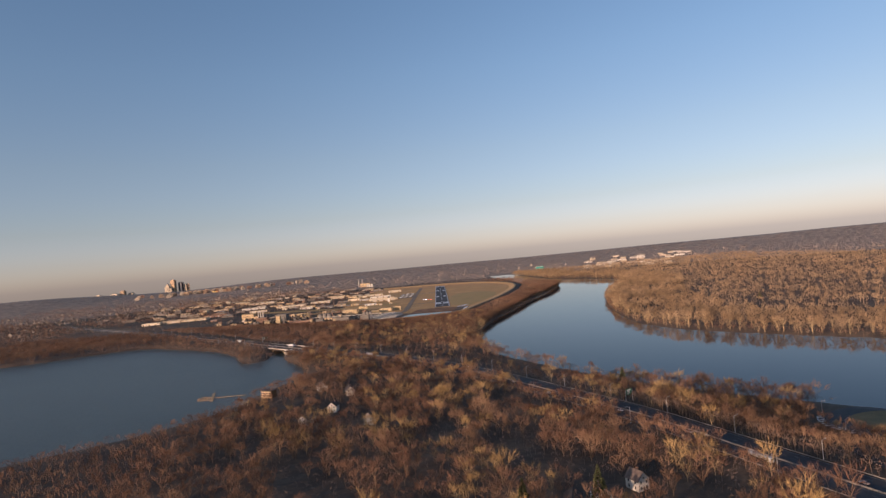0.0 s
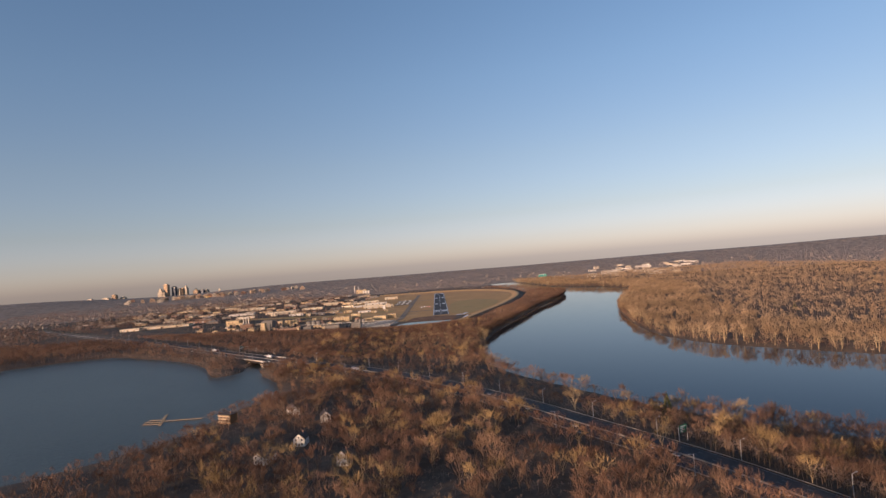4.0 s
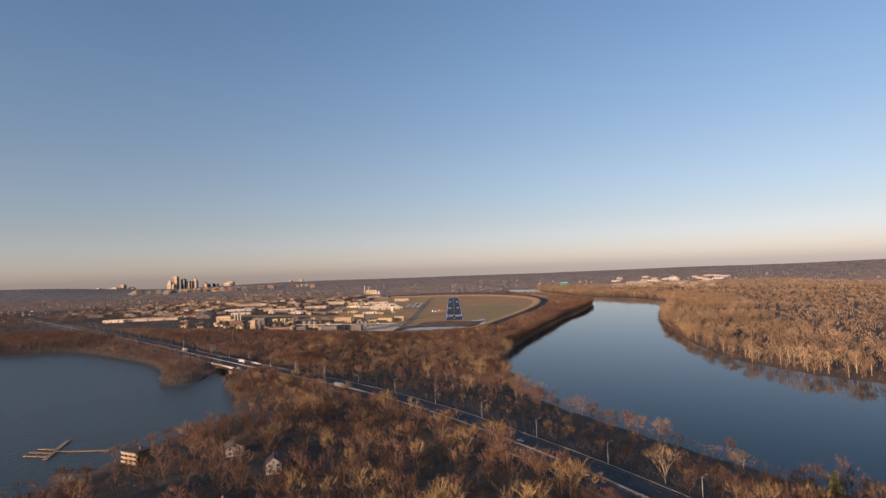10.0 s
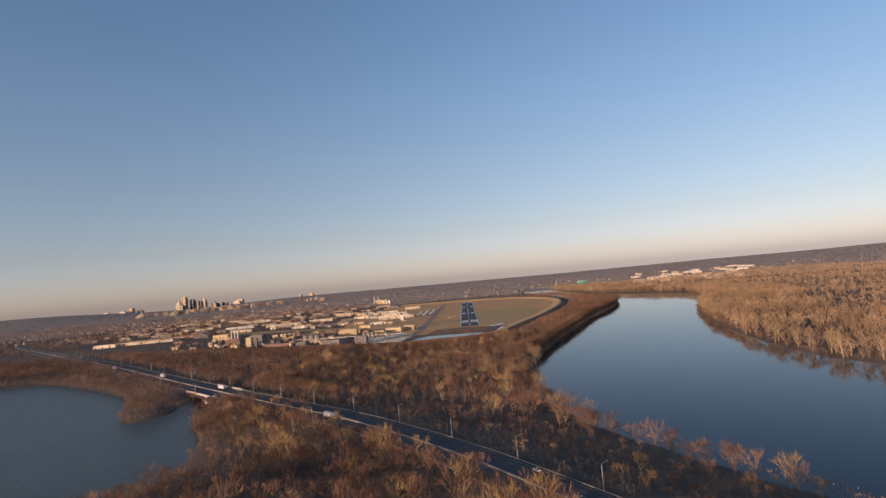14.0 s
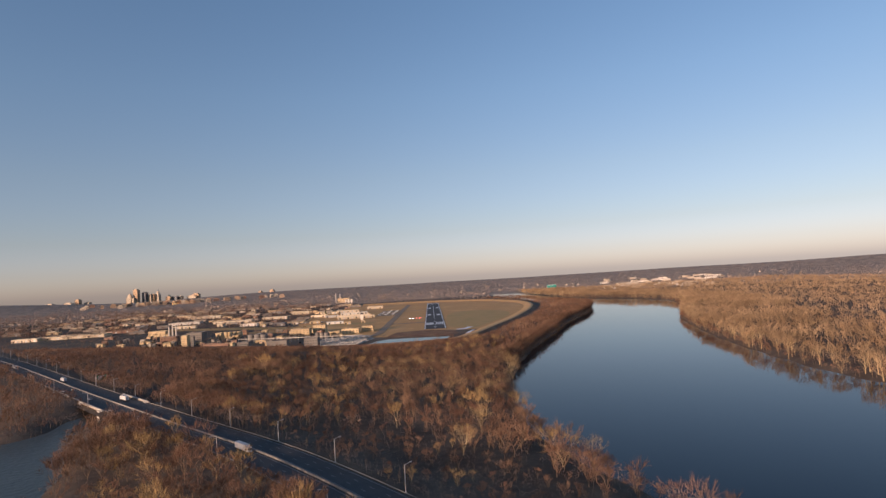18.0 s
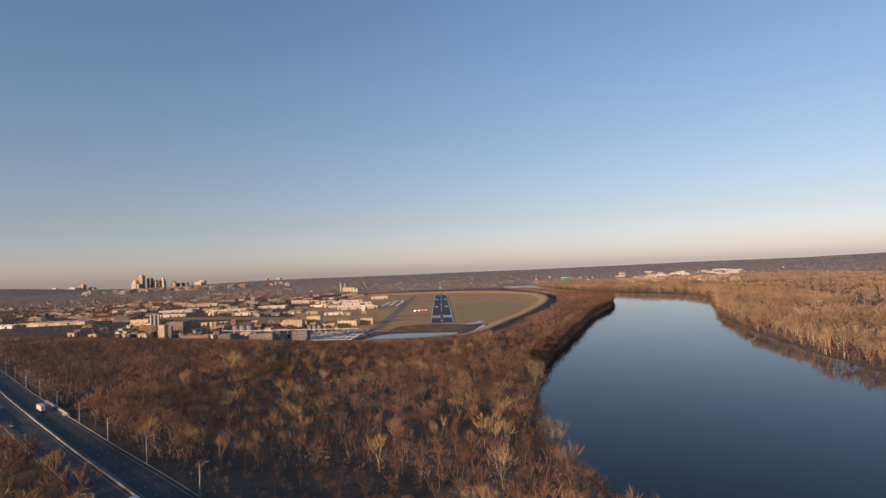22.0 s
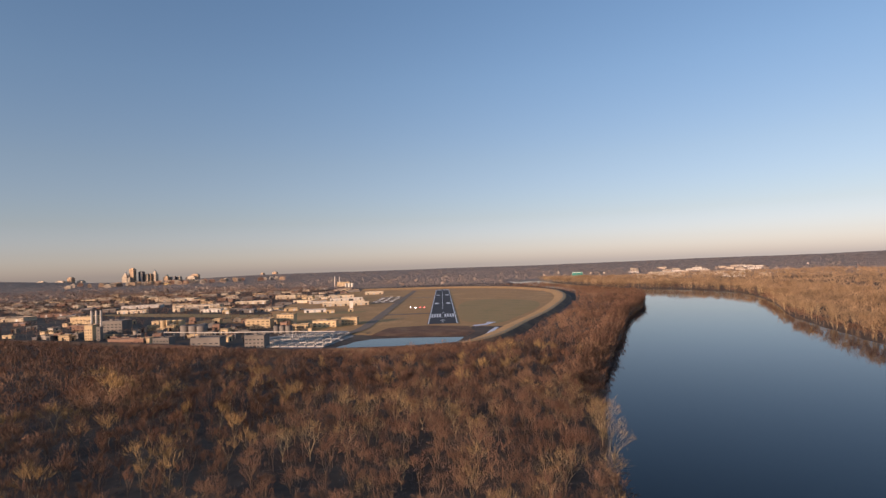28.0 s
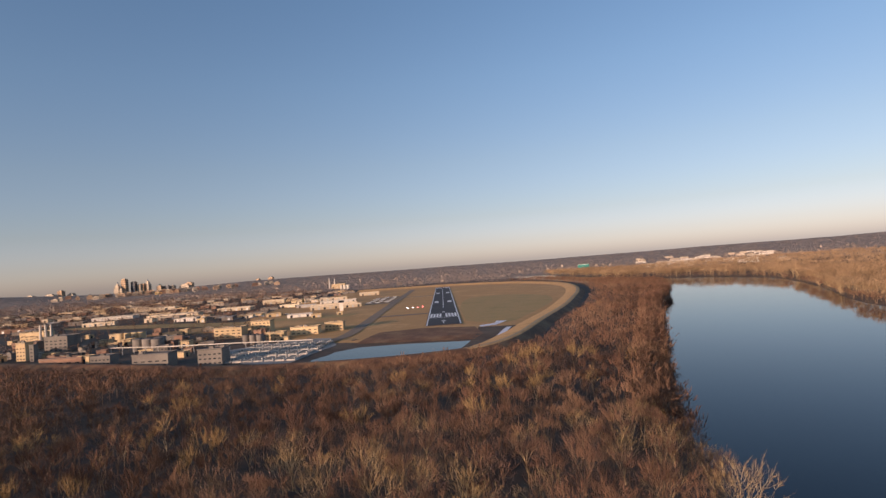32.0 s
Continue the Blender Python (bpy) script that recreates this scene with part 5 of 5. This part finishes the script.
def tower_block(w, d, h, wall, floors, bays, label, top="flat", name="office_tower"):
    """A tall building with window bands on the two faces that are seen."""
    t = tagged(new(name), label, "tower", "downtown towers")
    part("body", boxed(-w / 2, w / 2, -d / 2, d / 2, -6, h), wall, t)
    floors = min(floors, 7)
    for i in range(floors):
        z = h * (i + 0.3) / floors
        part("window_band", boxed(-w / 2 + w * 0.06, w / 2 - w * 0.06, -d / 2 - 0.25, -d / 2 + 0.2, z, z + h * 0.28 / floors), M_GLASS, t)
        part("window_band", boxed(w / 2 - 0.2, w / 2 + 0.25, -d / 2 + d * 0.06, d / 2 - d * 0.06, z, z + h * 0.28 / floors), M_GLASS, t)
    for i in range(bays + 1):
        x = -w / 2 + w * i / bays
        part("pier", boxed(x - w * 0.025, x + w * 0.025, -d / 2 - 0.7, -d / 2 + 0.1, 0, h), wall, t)
    if top == "flat":
        part("penthouse", boxed(-w * 0.3, w * 0.3, -d * 0.3, d * 0.3, h, h + 5), wall, t)
    elif top == "step":
        part("crown", boxed(-w * 0.34, w * 0.34, -d * 0.34, d * 0.34, h, h + 14), wall, t)
        part("cupola", boxed(-w * 0.18, w * 0.18, -d * 0.18, d * 0.18, h + 14, h + 26), wall, t)
        part("spire", tubed((0, 0, h + 26), (0, 0, h + 44), w * 0.1, 0.3, sides=8), M_BLUEROOF, t)
    elif top == "slant":
        part("crown", tubed((0, 0, h), (0, 0, h + 12), w * 0.55, w * 0.2, sides=4), wall, t)
    elif top == "dome":
        part("drum", tubed((0, 0, h), (0, 0, h + 7), w * 0.3, sides=14), wall, t)
        part("dome", tubed((0, 0, h + 7), (0, 0, h + 17), w * 0.3, w * 0.05, sides=14), M_GOLD, t)
    return t


# downtown, past the plain: place, width and height of the top over the sea
for x, y, w, top_z, wall, fl, bays, top, label in (
        (-2359, 3543, 40, 70, M_STONE, 10, 4, "step", "stepped pale stone tower with a spire"), (-2319, 3565, 37, 126, M_BROWNSTONE, 14, 4, "flat", "tallest brown granite office tower"),
        (-2327, 3540, 21, 60, M_STONE, 8, 3, "flat", "narrow pale office block"), (-2267, 3594, 31, 102, M_DARKGLASS, 12, 4, "flat", "dark blue glass office tower"),
        (-2232, 3612, 26, 82, M_STONE, 10, 3, "flat", "pale brick office tower downtown"), (-2213, 3623, 22, 82, M_BROWNSTONE, 10, 3, "flat", "dark brown office tower"),
        (-2187, 3636, 33, 80, M_STONE, 10, 4, "step", "pale stone tower with a tall lantern and spire"), (-2115, 3672, 38, 58, M_BROWNSTONE, 5, 4, "dome", "brown office block with a domed top"),
        (-2072, 3690, 42, 56, M_DARKGLASS, 6, 4, "flat", "blue glass office block"), (-2037, 3710, 27, 54, M_STONE, 6, 3, "flat", "white narrow office block")):
    z = ground_at(x, y)
    tower_block(w, 30, top_z - z, wall, fl, bays, label, top).matrix_basis = pose(x, y, z, 0, 0, -14)
for x, y, w, top_z, wall, fl, bays, top, label in (
        (-1932, 3758, 56, 67, M_BROWNSTONE, 8, 6, "flat", "broad brown office block"), (-1958, 3740, 78, 52, M_STONE, 3, 6, "flat", "pale low office block"),
        (-2648, 3363, 35, 74, M_BROWNSTONE, 9, 4, "flat", "lone brown tower above the houses"), (-1330, 3830, 34, 62, M_BROWNSTONE, 8, 4, "flat", "brown tower block above the trees"),
        (-1420, 3800, 22, 56, M_BROWNSTONE, 5, 3, "flat", "brown apartment tower above trees"), (-2700, 3330, 70, 52, M_STONE, 3, 7, "flat", "long pale institutional building"),
        (-2800, 3280, 60, 53, M_STONE, 3, 6, "flat", "pale stone college building"), (-2600, 3400, 44, 51, M_STONE, 2, 5, "flat", "low white hospital block")):
    z = ground_at(x, y)
    tower_block(w, 30, top_z - z, wall, fl, bays, label, top).matrix_basis = pose(x, y, z, 0, 0, -14)
gold = tower_block(32, 20, 10, M_GOLD, 1, 4, "low office block with the sun's glint as its gold colour", "none")
gold.matrix_basis = pose(-1558, 2530, ground_at(-1558, 2530), 0, 0, -25)
rnd = random.Random(21)
blocks = [tower_block(rnd.uniform(24, 46), 26, rnd.uniform(11, 24), (M_STONE, M_BROWNSTONE, M_WALL_C, M_WALL_B)[i % 4], 2, 1, "mid-rise %s city block" % ("pale", "brown", "grey", "brick")[i % 4], name="city_block") for i in range(6)]
for i in range(70):
    x, y = rnd.gauss(-2080, 420), rnd.gauss(3760, 260)
    n = i % 6
    stand(blocks[n] if i < 6 else copy_thing(blocks[n], Matrix()), x, y, rnd.uniform(10, 35))

# across the river
green = shed(40, 26, 20, M_TEAL, M_ROOF, 0, 2, "teal-green metal-clad building beyond the woods", "green building", stripe=M_PAINT, windows=6)
stand(green, 522, 1500, -12)
plain = shed(46, 30, 7, M_SIDING, M_WHITE_ROOF, 4, 3, "white low commercial building beyond the river", "shopping building", "shopping quarter", windows=3)
plain_b = shed(32, 26, 9, M_STONE, M_WHITE_ROOF, 0, 3, "pale commercial block beyond the river", "shopping building", "shopping quarter", windows=3)
n = 0
for i in range(46):
    a = radians(rnd.uniform(17.0, 27.5))
    r = rnd.uniform(2700, 4300) if i % 3 else rnd.uniform(2300, 2800)
    x, y = MID.x + r * math.sin(a), MID.y + r * math.cos(a)
    m = plain if i % 2 else plain_b
    stand(copy_thing(m, Matrix()) if n > 1 else m, x, y, rnd.uniform(-30, 10), z=ground_at(*far(x, y)[0][:2]))
    n += 1


# ---- highway furniture and traffic ----
M_CAR = mat("car_paint", (0.3, 0.31, 0.33), rough=0.35, scale=1.0, obj_random=0.9, spec=0.6)
M_CARWHITE = mat("white_vehicle_paint", (0.55, 0.54, 0.52), rough=0.45, scale=0.5)
M_TYRE = mat("tyre_rubber", (0.02, 0.02, 0.02), rough=0.9, scale=5)
M_SIGN = mat("green_sign_sheet", (0.02, 0.16, 0.09), rough=0.5, scale=0.5)
M_WOOD = mat("weathered_planks", (0.34, 0.26, 0.16), tones=((0.44, 0.34, 0.22), (0.27, 0.2, 0.13)), scale=1.5, bump=0.3)
M_BROWNWOOD = mat("brown_stained_wood", (0.2, 0.11, 0.055), tones=((0.27, 0.16, 0.08),), scale=1.0)


def lamp_post(label="grey highway lamp on a tall pole"):
    t = tagged(new("street_lamp"), label, "street lamp", "highway lamps")
    part("pole", tubed((0, 0, -1), (0, 0, 11), 0.2, 0.12, sides=8), M_STEEL, t)
    part("arm", tubed((0, 0, 10.8), (0, -2.6, 11.4), 0.1, 0.08, sides=6), M_STEEL, t)
    part("head", boxed(-0.28, 0.28, -3.5, -2.5, 11.3, 11.55, bevel=0.06), M_STEEL, t)
    part("base", boxed(-0.4, 0.4, -0.4, 0.4, -1, 0.5), M_CONC, t)
    return t


master = lamp_post()
pts = along(HIGHWAY, 55.0)
k = 0
for x, y, a in pts:
    if not -1250 < y < 60:
        continue
    for s in (-1, 1):
        if s > 0 and k % 2:
            continue
        nx, ny = math.sin(a) * s, -math.cos(a) * s
        m = Matrix.Translation((x + nx * (HALF + 2.2), y + ny * (HALF + 2.2), ROAD_Z - 0.6)) @ Matrix.Rotation(a + (math.pi if s < 0 else 0), 4, "Z")
        if k == 0 and s < 0:
            master.matrix_basis = m
        else:
            copy_thing(master, m)
    k += 1


def spot_on_road(x, y):
    """Nearest point of the highway's middle line, with the heading."""
    best = min(along(HIGHWAY, 3.0), key=lambda p: math.hypot(p[0] - x, p[1] - y))
    return best


def gantry(x, y, side, span, panel, label):
    """A green direction sign on steel posts, facing traffic; its writing shows as white bars."""
    t = tagged(new("road_sign"), label, "road sign", "highway signs")
    for px in (0, span):
        part("post", tubed((px, 0, -1.5), (px, 0, 8.2), 0.25, 0.2, sides=8), M_STEEL, t)
    for z in (7.2, 8.0):
        part("beam", tubed((0, 0, z), (span, 0, z), 0.14, sides=6), M_STEEL, t)
    p = part("panel", boxed(panel[0], panel[1], -0.35, -0.22, 4.6, 9.2, bevel=0.03), M_SIGN, t)
    for i, (u, v, z) in enumerate(((0.12, 0.8, 8.1), (0.12, 0.62, 7.1), (0.12, 0.72, 6.1), (0.12, 0.4, 5.2))):
        w = panel[1] - panel[0]
        b = part("writing_bar", boxed(panel[0] + u * w, panel[0] + v * w, -0.37, -0.355, z, z + 0.45), M_PAINT, p)
    cx, cy, a = spot_on_road(x, y)
    nx, ny = math.sin(a) * side, -math.cos(a) * side
    t.matrix_basis = Matrix.Translation((cx + nx * (HALF + 2), cy + ny * (HALF + 2), ROAD_Z)) @ Matrix.Rotation(a + math.pi / 2 if side < 0 else a - math.pi / 2, 4, "Z") 
    return t


gantry(136, -976, -1, 7, (0.5, 6.5), "green direction sign on two steel posts")
gantry(-330, -412, -1, 15, (1, 9), "green overhead sign reaching over the lanes")


def car(label, paint):
    t = tagged(new("car"), label, "car", "cars")
    bm = bmesh.new()
    box(bm, -2.1, 2.1, -0.85, 0.85, 0.35, 0.9, bevel=0.12)
    part("body", bm, paint, t)
    bm = bmesh.new()
    made = box(bm, -1.2, 0.9, -0.76, 0.76, 0.88, 1.42)
    for v in made["verts"]:
        if v.co.z > 1.2:
            v.co.x *= 0.68
            v.co.y *= 0.86
    part("cabin", bm, M_GLASS, t)
    part("roof", boxed(-0.75, 0.5, -0.62, 0.62, 1.42, 1.47), paint, t)
    for x in (-1.35, 1.35):
        for y in (-0.85, 0.85):
            part("wheel", tubed((x, y - 0.1, 0.33), (x, y + 0.1, 0.33), 0.33, sides=10), M_TYRE, t)
    return t


def lorry(label, tank_body=False):
    t = tagged(new("truck"), label, "truck", "trucks")
    if tank_body:
        part("tank", tubed((-7, 0, 2.3), (4.2, 0, 2.3), 1.25, sides=14), M_STEEL, t)
        part("chassis", boxed(-7, 4.5, -1.1, 1.1, 0.7, 1.1), M_TYRE, t)
    else:
        part("trailer", boxed(-7.5, 4.2, -1.28, 1.28, 1.1, 4.0, bevel=0.05), M_CARWHITE, t)
        part("chassis", boxed(-7.4, 4.5, -1.0, 1.0, 0.7, 1.1), M_TYRE, t)
    c = part("cab", boxed(4.6, 7.0, -1.2, 1.2, 0.6, 3.2, bevel=0.15), M_CARWHITE, t)
    part("windscreen", boxed(6.95, 7.04, -1.0, 1.0, 1.9, 2.8), M_GLASS, c)
    for x in (-6.2, -5.0, 3.2, 6.1):
        for y in (-1.1, 1.1):
            part("wheel", tubed((x, y - 0.16, 0.5), (x, y + 0.16, 0.5), 0.5, sides=10), M_TYRE, t)
    return t


truck_a, truck_b = lorry("white box truck on the highway"), lorry("steel tank truck on the highway", True)
cars = [car("silver car on dark asphalt", M_CARWHITE), car("dark painted car on asphalt", M_CAR)]
first_use = set()


def drive(kind, x, y):
    cx, cy, a = spot_on_road(x, y)
    off = (x - cx) * math.sin(a) - (y - cy) * math.cos(a)
    lanes = (-11.5, -7.6, -3.8, 3.8, 7.6, 11.5)
    o = min(lanes, key=lambda l: abs(l - off))
    m = Matrix.Translation((cx + math.sin(a) * o, cy - math.cos(a) * o, ROAD_Z + 0.12)) @ Matrix.Rotation(a + (math.pi if o < 0 else 0), 4, "Z")
    t = kind if kind.name not in first_use else copy_thing(kind, m)
    first_use.add(kind.name)
    t.matrix_basis = m


for x, y in ((-249, -495), (-102, -655), (-379, -370), (-520, -235)):
    drive(truck_a, x, y)
drive(truck_b, 161, -1112)
for i, (x, y) in enumerate(((35, -828), (40, -845), (-243, -536), (-284, -480), (81, -935), (112, -985), (121, -1001), (184, -1152), (24, -790), (-140, -625), (-330, -425), (-345, -440), (-410, -345), (-450, -310), (-560, -190), (-700, -30), (60, -880), (-60, -720), (145, -1060))):
    drive(cars[i % 2], x, y)

# bridge over the cove's outlet
bridge = tagged(new("bridge"), "pale concrete arch bridge carrying the highway over the outlet", "bridge")
cx, cy, ba = spot_on_road(-268, -512)
bridge.matrix_basis = Matrix.Translation((cx, cy, ROAD_Z)) @ Matrix.Rotation(ba, 4, "Z")
for s in (-1, 1):
    bm = bmesh.new()
    n = 14
    top, low = [], []
    for i in range(n + 1):
        x = -26 + 52 * i / n
        top.append((x, 0.1))
        z = -6.2 + 4.6 * math.sqrt(max(0, 1 - (x / 19) ** 2)) if abs(x) < 19 else -8.5
        low.append((x, z))
    ya, yb = s * (HALF + 0.9), s * (HALF + 1.7)
    A, B = [bm.verts.new((x, ya, z)) for x, z in top], [bm.verts.new((x, ya, z)) for x, z in low]
    C, D = [bm.verts.new((x, yb, z)) for x, z in top], [bm.verts.new((x, yb, z)) for x, z in low]
    for i in range(n):
        bm.faces.new((A[i], A[i + 1], B[i + 1], B[i])), bm.faces.new((C[i], D[i], D[i + 1], C[i + 1]))
        bm.faces.new((A[i], C[i], C[i + 1], A[i + 1])), bm.faces.new((B[i], B[i + 1], D[i + 1], D[i]))
    bmesh.ops.recalc_face_normals(bm, faces=bm.faces[:])
    part("arch_wall", bm, M_TAN, bridge, "sunlit tan concrete arch")
    part("parapet", boxed(-30, 30, min(ya, yb) - 0.1, max(ya, yb) + 0.1, 0.12, 1.3), M_CONC, bridge)
    for x in (-25, 25):
        part("abutment", boxed(x - 3, x + 3, min(ya, yb) - 1.2, max(ya, yb) + 1.2, -8.5, 0.4, bevel=0.2), M_CONC, bridge)
part("vault", boxed(-19, 19, -HALF - 0.8, HALF + 0.8, -1.4, -0.4), M_OLDCONC, bridge)

# ---- cove shore ----
dock = tagged(new("boat_dock"), "pale wooden boat dock with finger piers on the cove", "dock")
W = WATER_Z


def plank_run(p, q, width, parent, name):
    """A pier of planks laid across its length."""
    p, q = Vector(p), Vector(q)
    d = (q - p).length
    holder = part(name, boxed(-0.15, d + 0.15, -width / 2, width / 2, 0.25, 0.42), M_WOOD, parent)
    holder.matrix_basis = Matrix.Translation((p.x, p.y, W)) @ Matrix.Rotation(math.atan2(q.y - p.y, q.x - p.x), 4, "Z")
    n = int(d / 1.2)
    share = None
    for i in range(n):
        if share is None:
            share = bpy.data.meshes.new("plank")
            bm = boxed(0.04, 1.16, -width / 2 - 0.1, width / 2 + 0.1, 0.42, 0.52)
            bm.to_mesh(share)
            bm.free()
            share.materials.append(M_WOOD)
        b = new("plank", share)
        b.parent = holder
        b.location = (i * d / n, 0, 0)
    for i in range(0, n, 6):
        pile = part("pile", tubed((i * d / n, width / 2 + 0.2, -2), (i * d / n, width / 2 + 0.2, 1.5), 0.16, sides=6), M_BROWNWOOD, holder)


plank_run((-222, -797), (-258, -796), 2.4, dock, "walkway")
plank_run((-266, -772), (-253, -812), 2.6, dock, "cross_pier")
plank_run((-255, -806), (-272, -803), 2.0, dock, "finger_pier")
plank_run((-257, -799), (-274, -796), 2.0, dock, "finger_pier")
plank_run((-259, -792), (-273, -789), 2.0, dock, "finger_pier")

hut = tagged(new("boathouse"), "brown wooden boathouse with open balconies at the shore", "boathouse")
part("wall", boxed(-6, 6, -4, 4, -1.5, 7.5), M_BROWNWOOD, hut)
for z in (1.2, 3.6, 6.0):
    part("balcony", boxed(-6.4, 6.4, -5.4, -4.0, z, z + 0.25), M_WOOD, hut)
    part("railing", boxed(-6.4, 6.4, -5.45, -5.3, z + 0.25, z + 1.2), M_WOOD, hut)
    for x in (-4, 0, 4):
        part("window", boxed(x - 0.9, x + 0.9, -4.08, -3.95, z + 0.5, z + 1.9), M_GLASS, hut)
part("roof", boxed(-6.8, 6.8, -5.6, 4.6, 7.5, 7.9), M_SHINGLE, hut)
part("chimney", boxed(2, 2.8, 0, 0.8, 7.9, 9.4), M_WALL_B, hut)
stand(hut, -186, -830, -25)

# ---- car park by the river ----
M_LOTGRASS = mat("dry_mown_grass", (0.16, 0.12, 0.055), tones=((0.24, 0.17, 0.08),), scale=0.06)
lot_ring = [(LOT[0] + 38 * math.cos(i * 0.2094), LOT[1] + 32 * math.sin(i * 0.2094)) for i in range(30)]
patch("car_park", lot_ring, M_ROAD, "dark asphalt car park loop by the river", "car park", 0.3)
patch("car_park_island", [(LOT[0] + 25 * math.cos(i * 0.2618), LOT[1] + 19 * math.sin(i * 0.2618)) for i in range(24)], M_LOTGRASS, "round grass island inside the car park loop", "grass", 0.5)
v, f = ribbon(smooth([(240, -1075), (222, -1100), (214, -1135), (228, -1180), (260, -1300)], 5), -4, 4, zf=lambda a, b: max(ground_at(a, b), -1.4) + 0.35)
tagged(new("access_road", mesh_of("access_road", v, f, (M_ROAD,))), "narrow asphalt road to the car park", "road", kind="structure")
for i in range(10):
    a = radians(150 + i * 7)
    x, y = LOT[0] + 40 * math.cos(a), LOT[1] + 33 * math.sin(a)
    t = copy_thing(cars[i % 2], Matrix())
    stand(t, x, y, math.degrees(a))
    t.location.z = ground_at(x, y) + 0.32
for a in (40, 130, 200, 280):
    x, y = LOT[0] + 41 * math.cos(radians(a)), LOT[1] + 35 * math.sin(radians(a))
    t = copy_thing(master, Matrix())
    stand(t, x, y, a - 90)
    t.scale = (0.75,) * 3

# ---- parked aircraft and yard vehicles ----


def light_aircraft():
    t = tagged(new("light_aircraft"), "small white parked aircraft with straight wings", "aircraft", "parked aircraft")
    bm = bmesh.new()
    tube(bm, (0, -2.2, 1.3), (0, 1.2, 1.4), 0.6, 0.62, sides=10)
    tube(bm, (0, 1.2, 1.4), (0, 5.2, 1.6), 0.62, 0.15, sides=10)
    part("fuselage", bm, M_CARWHITE, t)
    part("wing", boxed(-5.4, 5.4, -0.8, 0.7, 2.0, 2.18, bevel=0.06), M_CARWHITE, t)
    part("tailplane", boxed(-1.7, 1.7, 4.5, 5.3, 1.65, 1.75), M_CARWHITE, t)
    part("fin", boxed(-0.06, 0.06, 4.3, 5.3, 1.7, 3.0), M_CARWHITE, t)
    part("windscreen", boxed(-0.5, 0.5, -1.4, -0.6, 1.6, 2.0, bevel=0.1), M_GLASS, t)
    for x, y in ((-1.1, 0.2), (1.1, 0.2), (0, -1.8)):
        part("wheel", tubed((x - 0.08, y, 0.25), (x + 0.08, y, 0.25), 0.25, sides=8), M_TYRE, t)
    return t


plane = light_aircraft()
rnd = random.Random(8)
for i in range(14):
    x, y = -98 - (i % 3) * 16 + rnd.uniform(-2, 2), 440 + (i // 3) * 42 + rnd.uniform(-4, 4)
    t = plane if i == 0 else copy_thing(plane, Matrix())
    stand(t, x, y, rnd.choice((90, 80, -90, 100)), z=0.42, k=1.0)
yard = [(rnd.uniform(-335, -235), rnd.uniform(318, 348)) for _ in range(34)] + [(rnd.uniform(-120, -96), rnd.uniform(-130, -60)) for _ in range(10)] + [(rnd.uniform(-380, -310), rnd.uniform(395, 430)) for _ in range(16)]
for i, (x, y) in enumerate(yard):
    stand(copy_thing(cars[0 if i % 3 else 1], Matrix()), x, y, rnd.choice((0, 90, 92, 3)))
    
# marker raft by the east bank
raft = tagged(new("marker_raft"), "small yellow marker raft by the bank", "raft")
part("hull", boxed(-2.5, 2.5, -1.6, 1.6, -0.2, 0.8, bevel=0.15), mat("yellow_paint", (0.7, 0.42, 0.05), scale=0.6), raft)
part("hut", boxed(-1.2, 1.0, -1.0, 1.0, 0.8, 2.4), M_WOOD, raft)
part("mast", tubed((1.6, 0, 0.8), (1.6, 0, 4.2), 0.07, sides=6), M_STEEL, raft)
raft.location = (424, -752, WATER_Z)
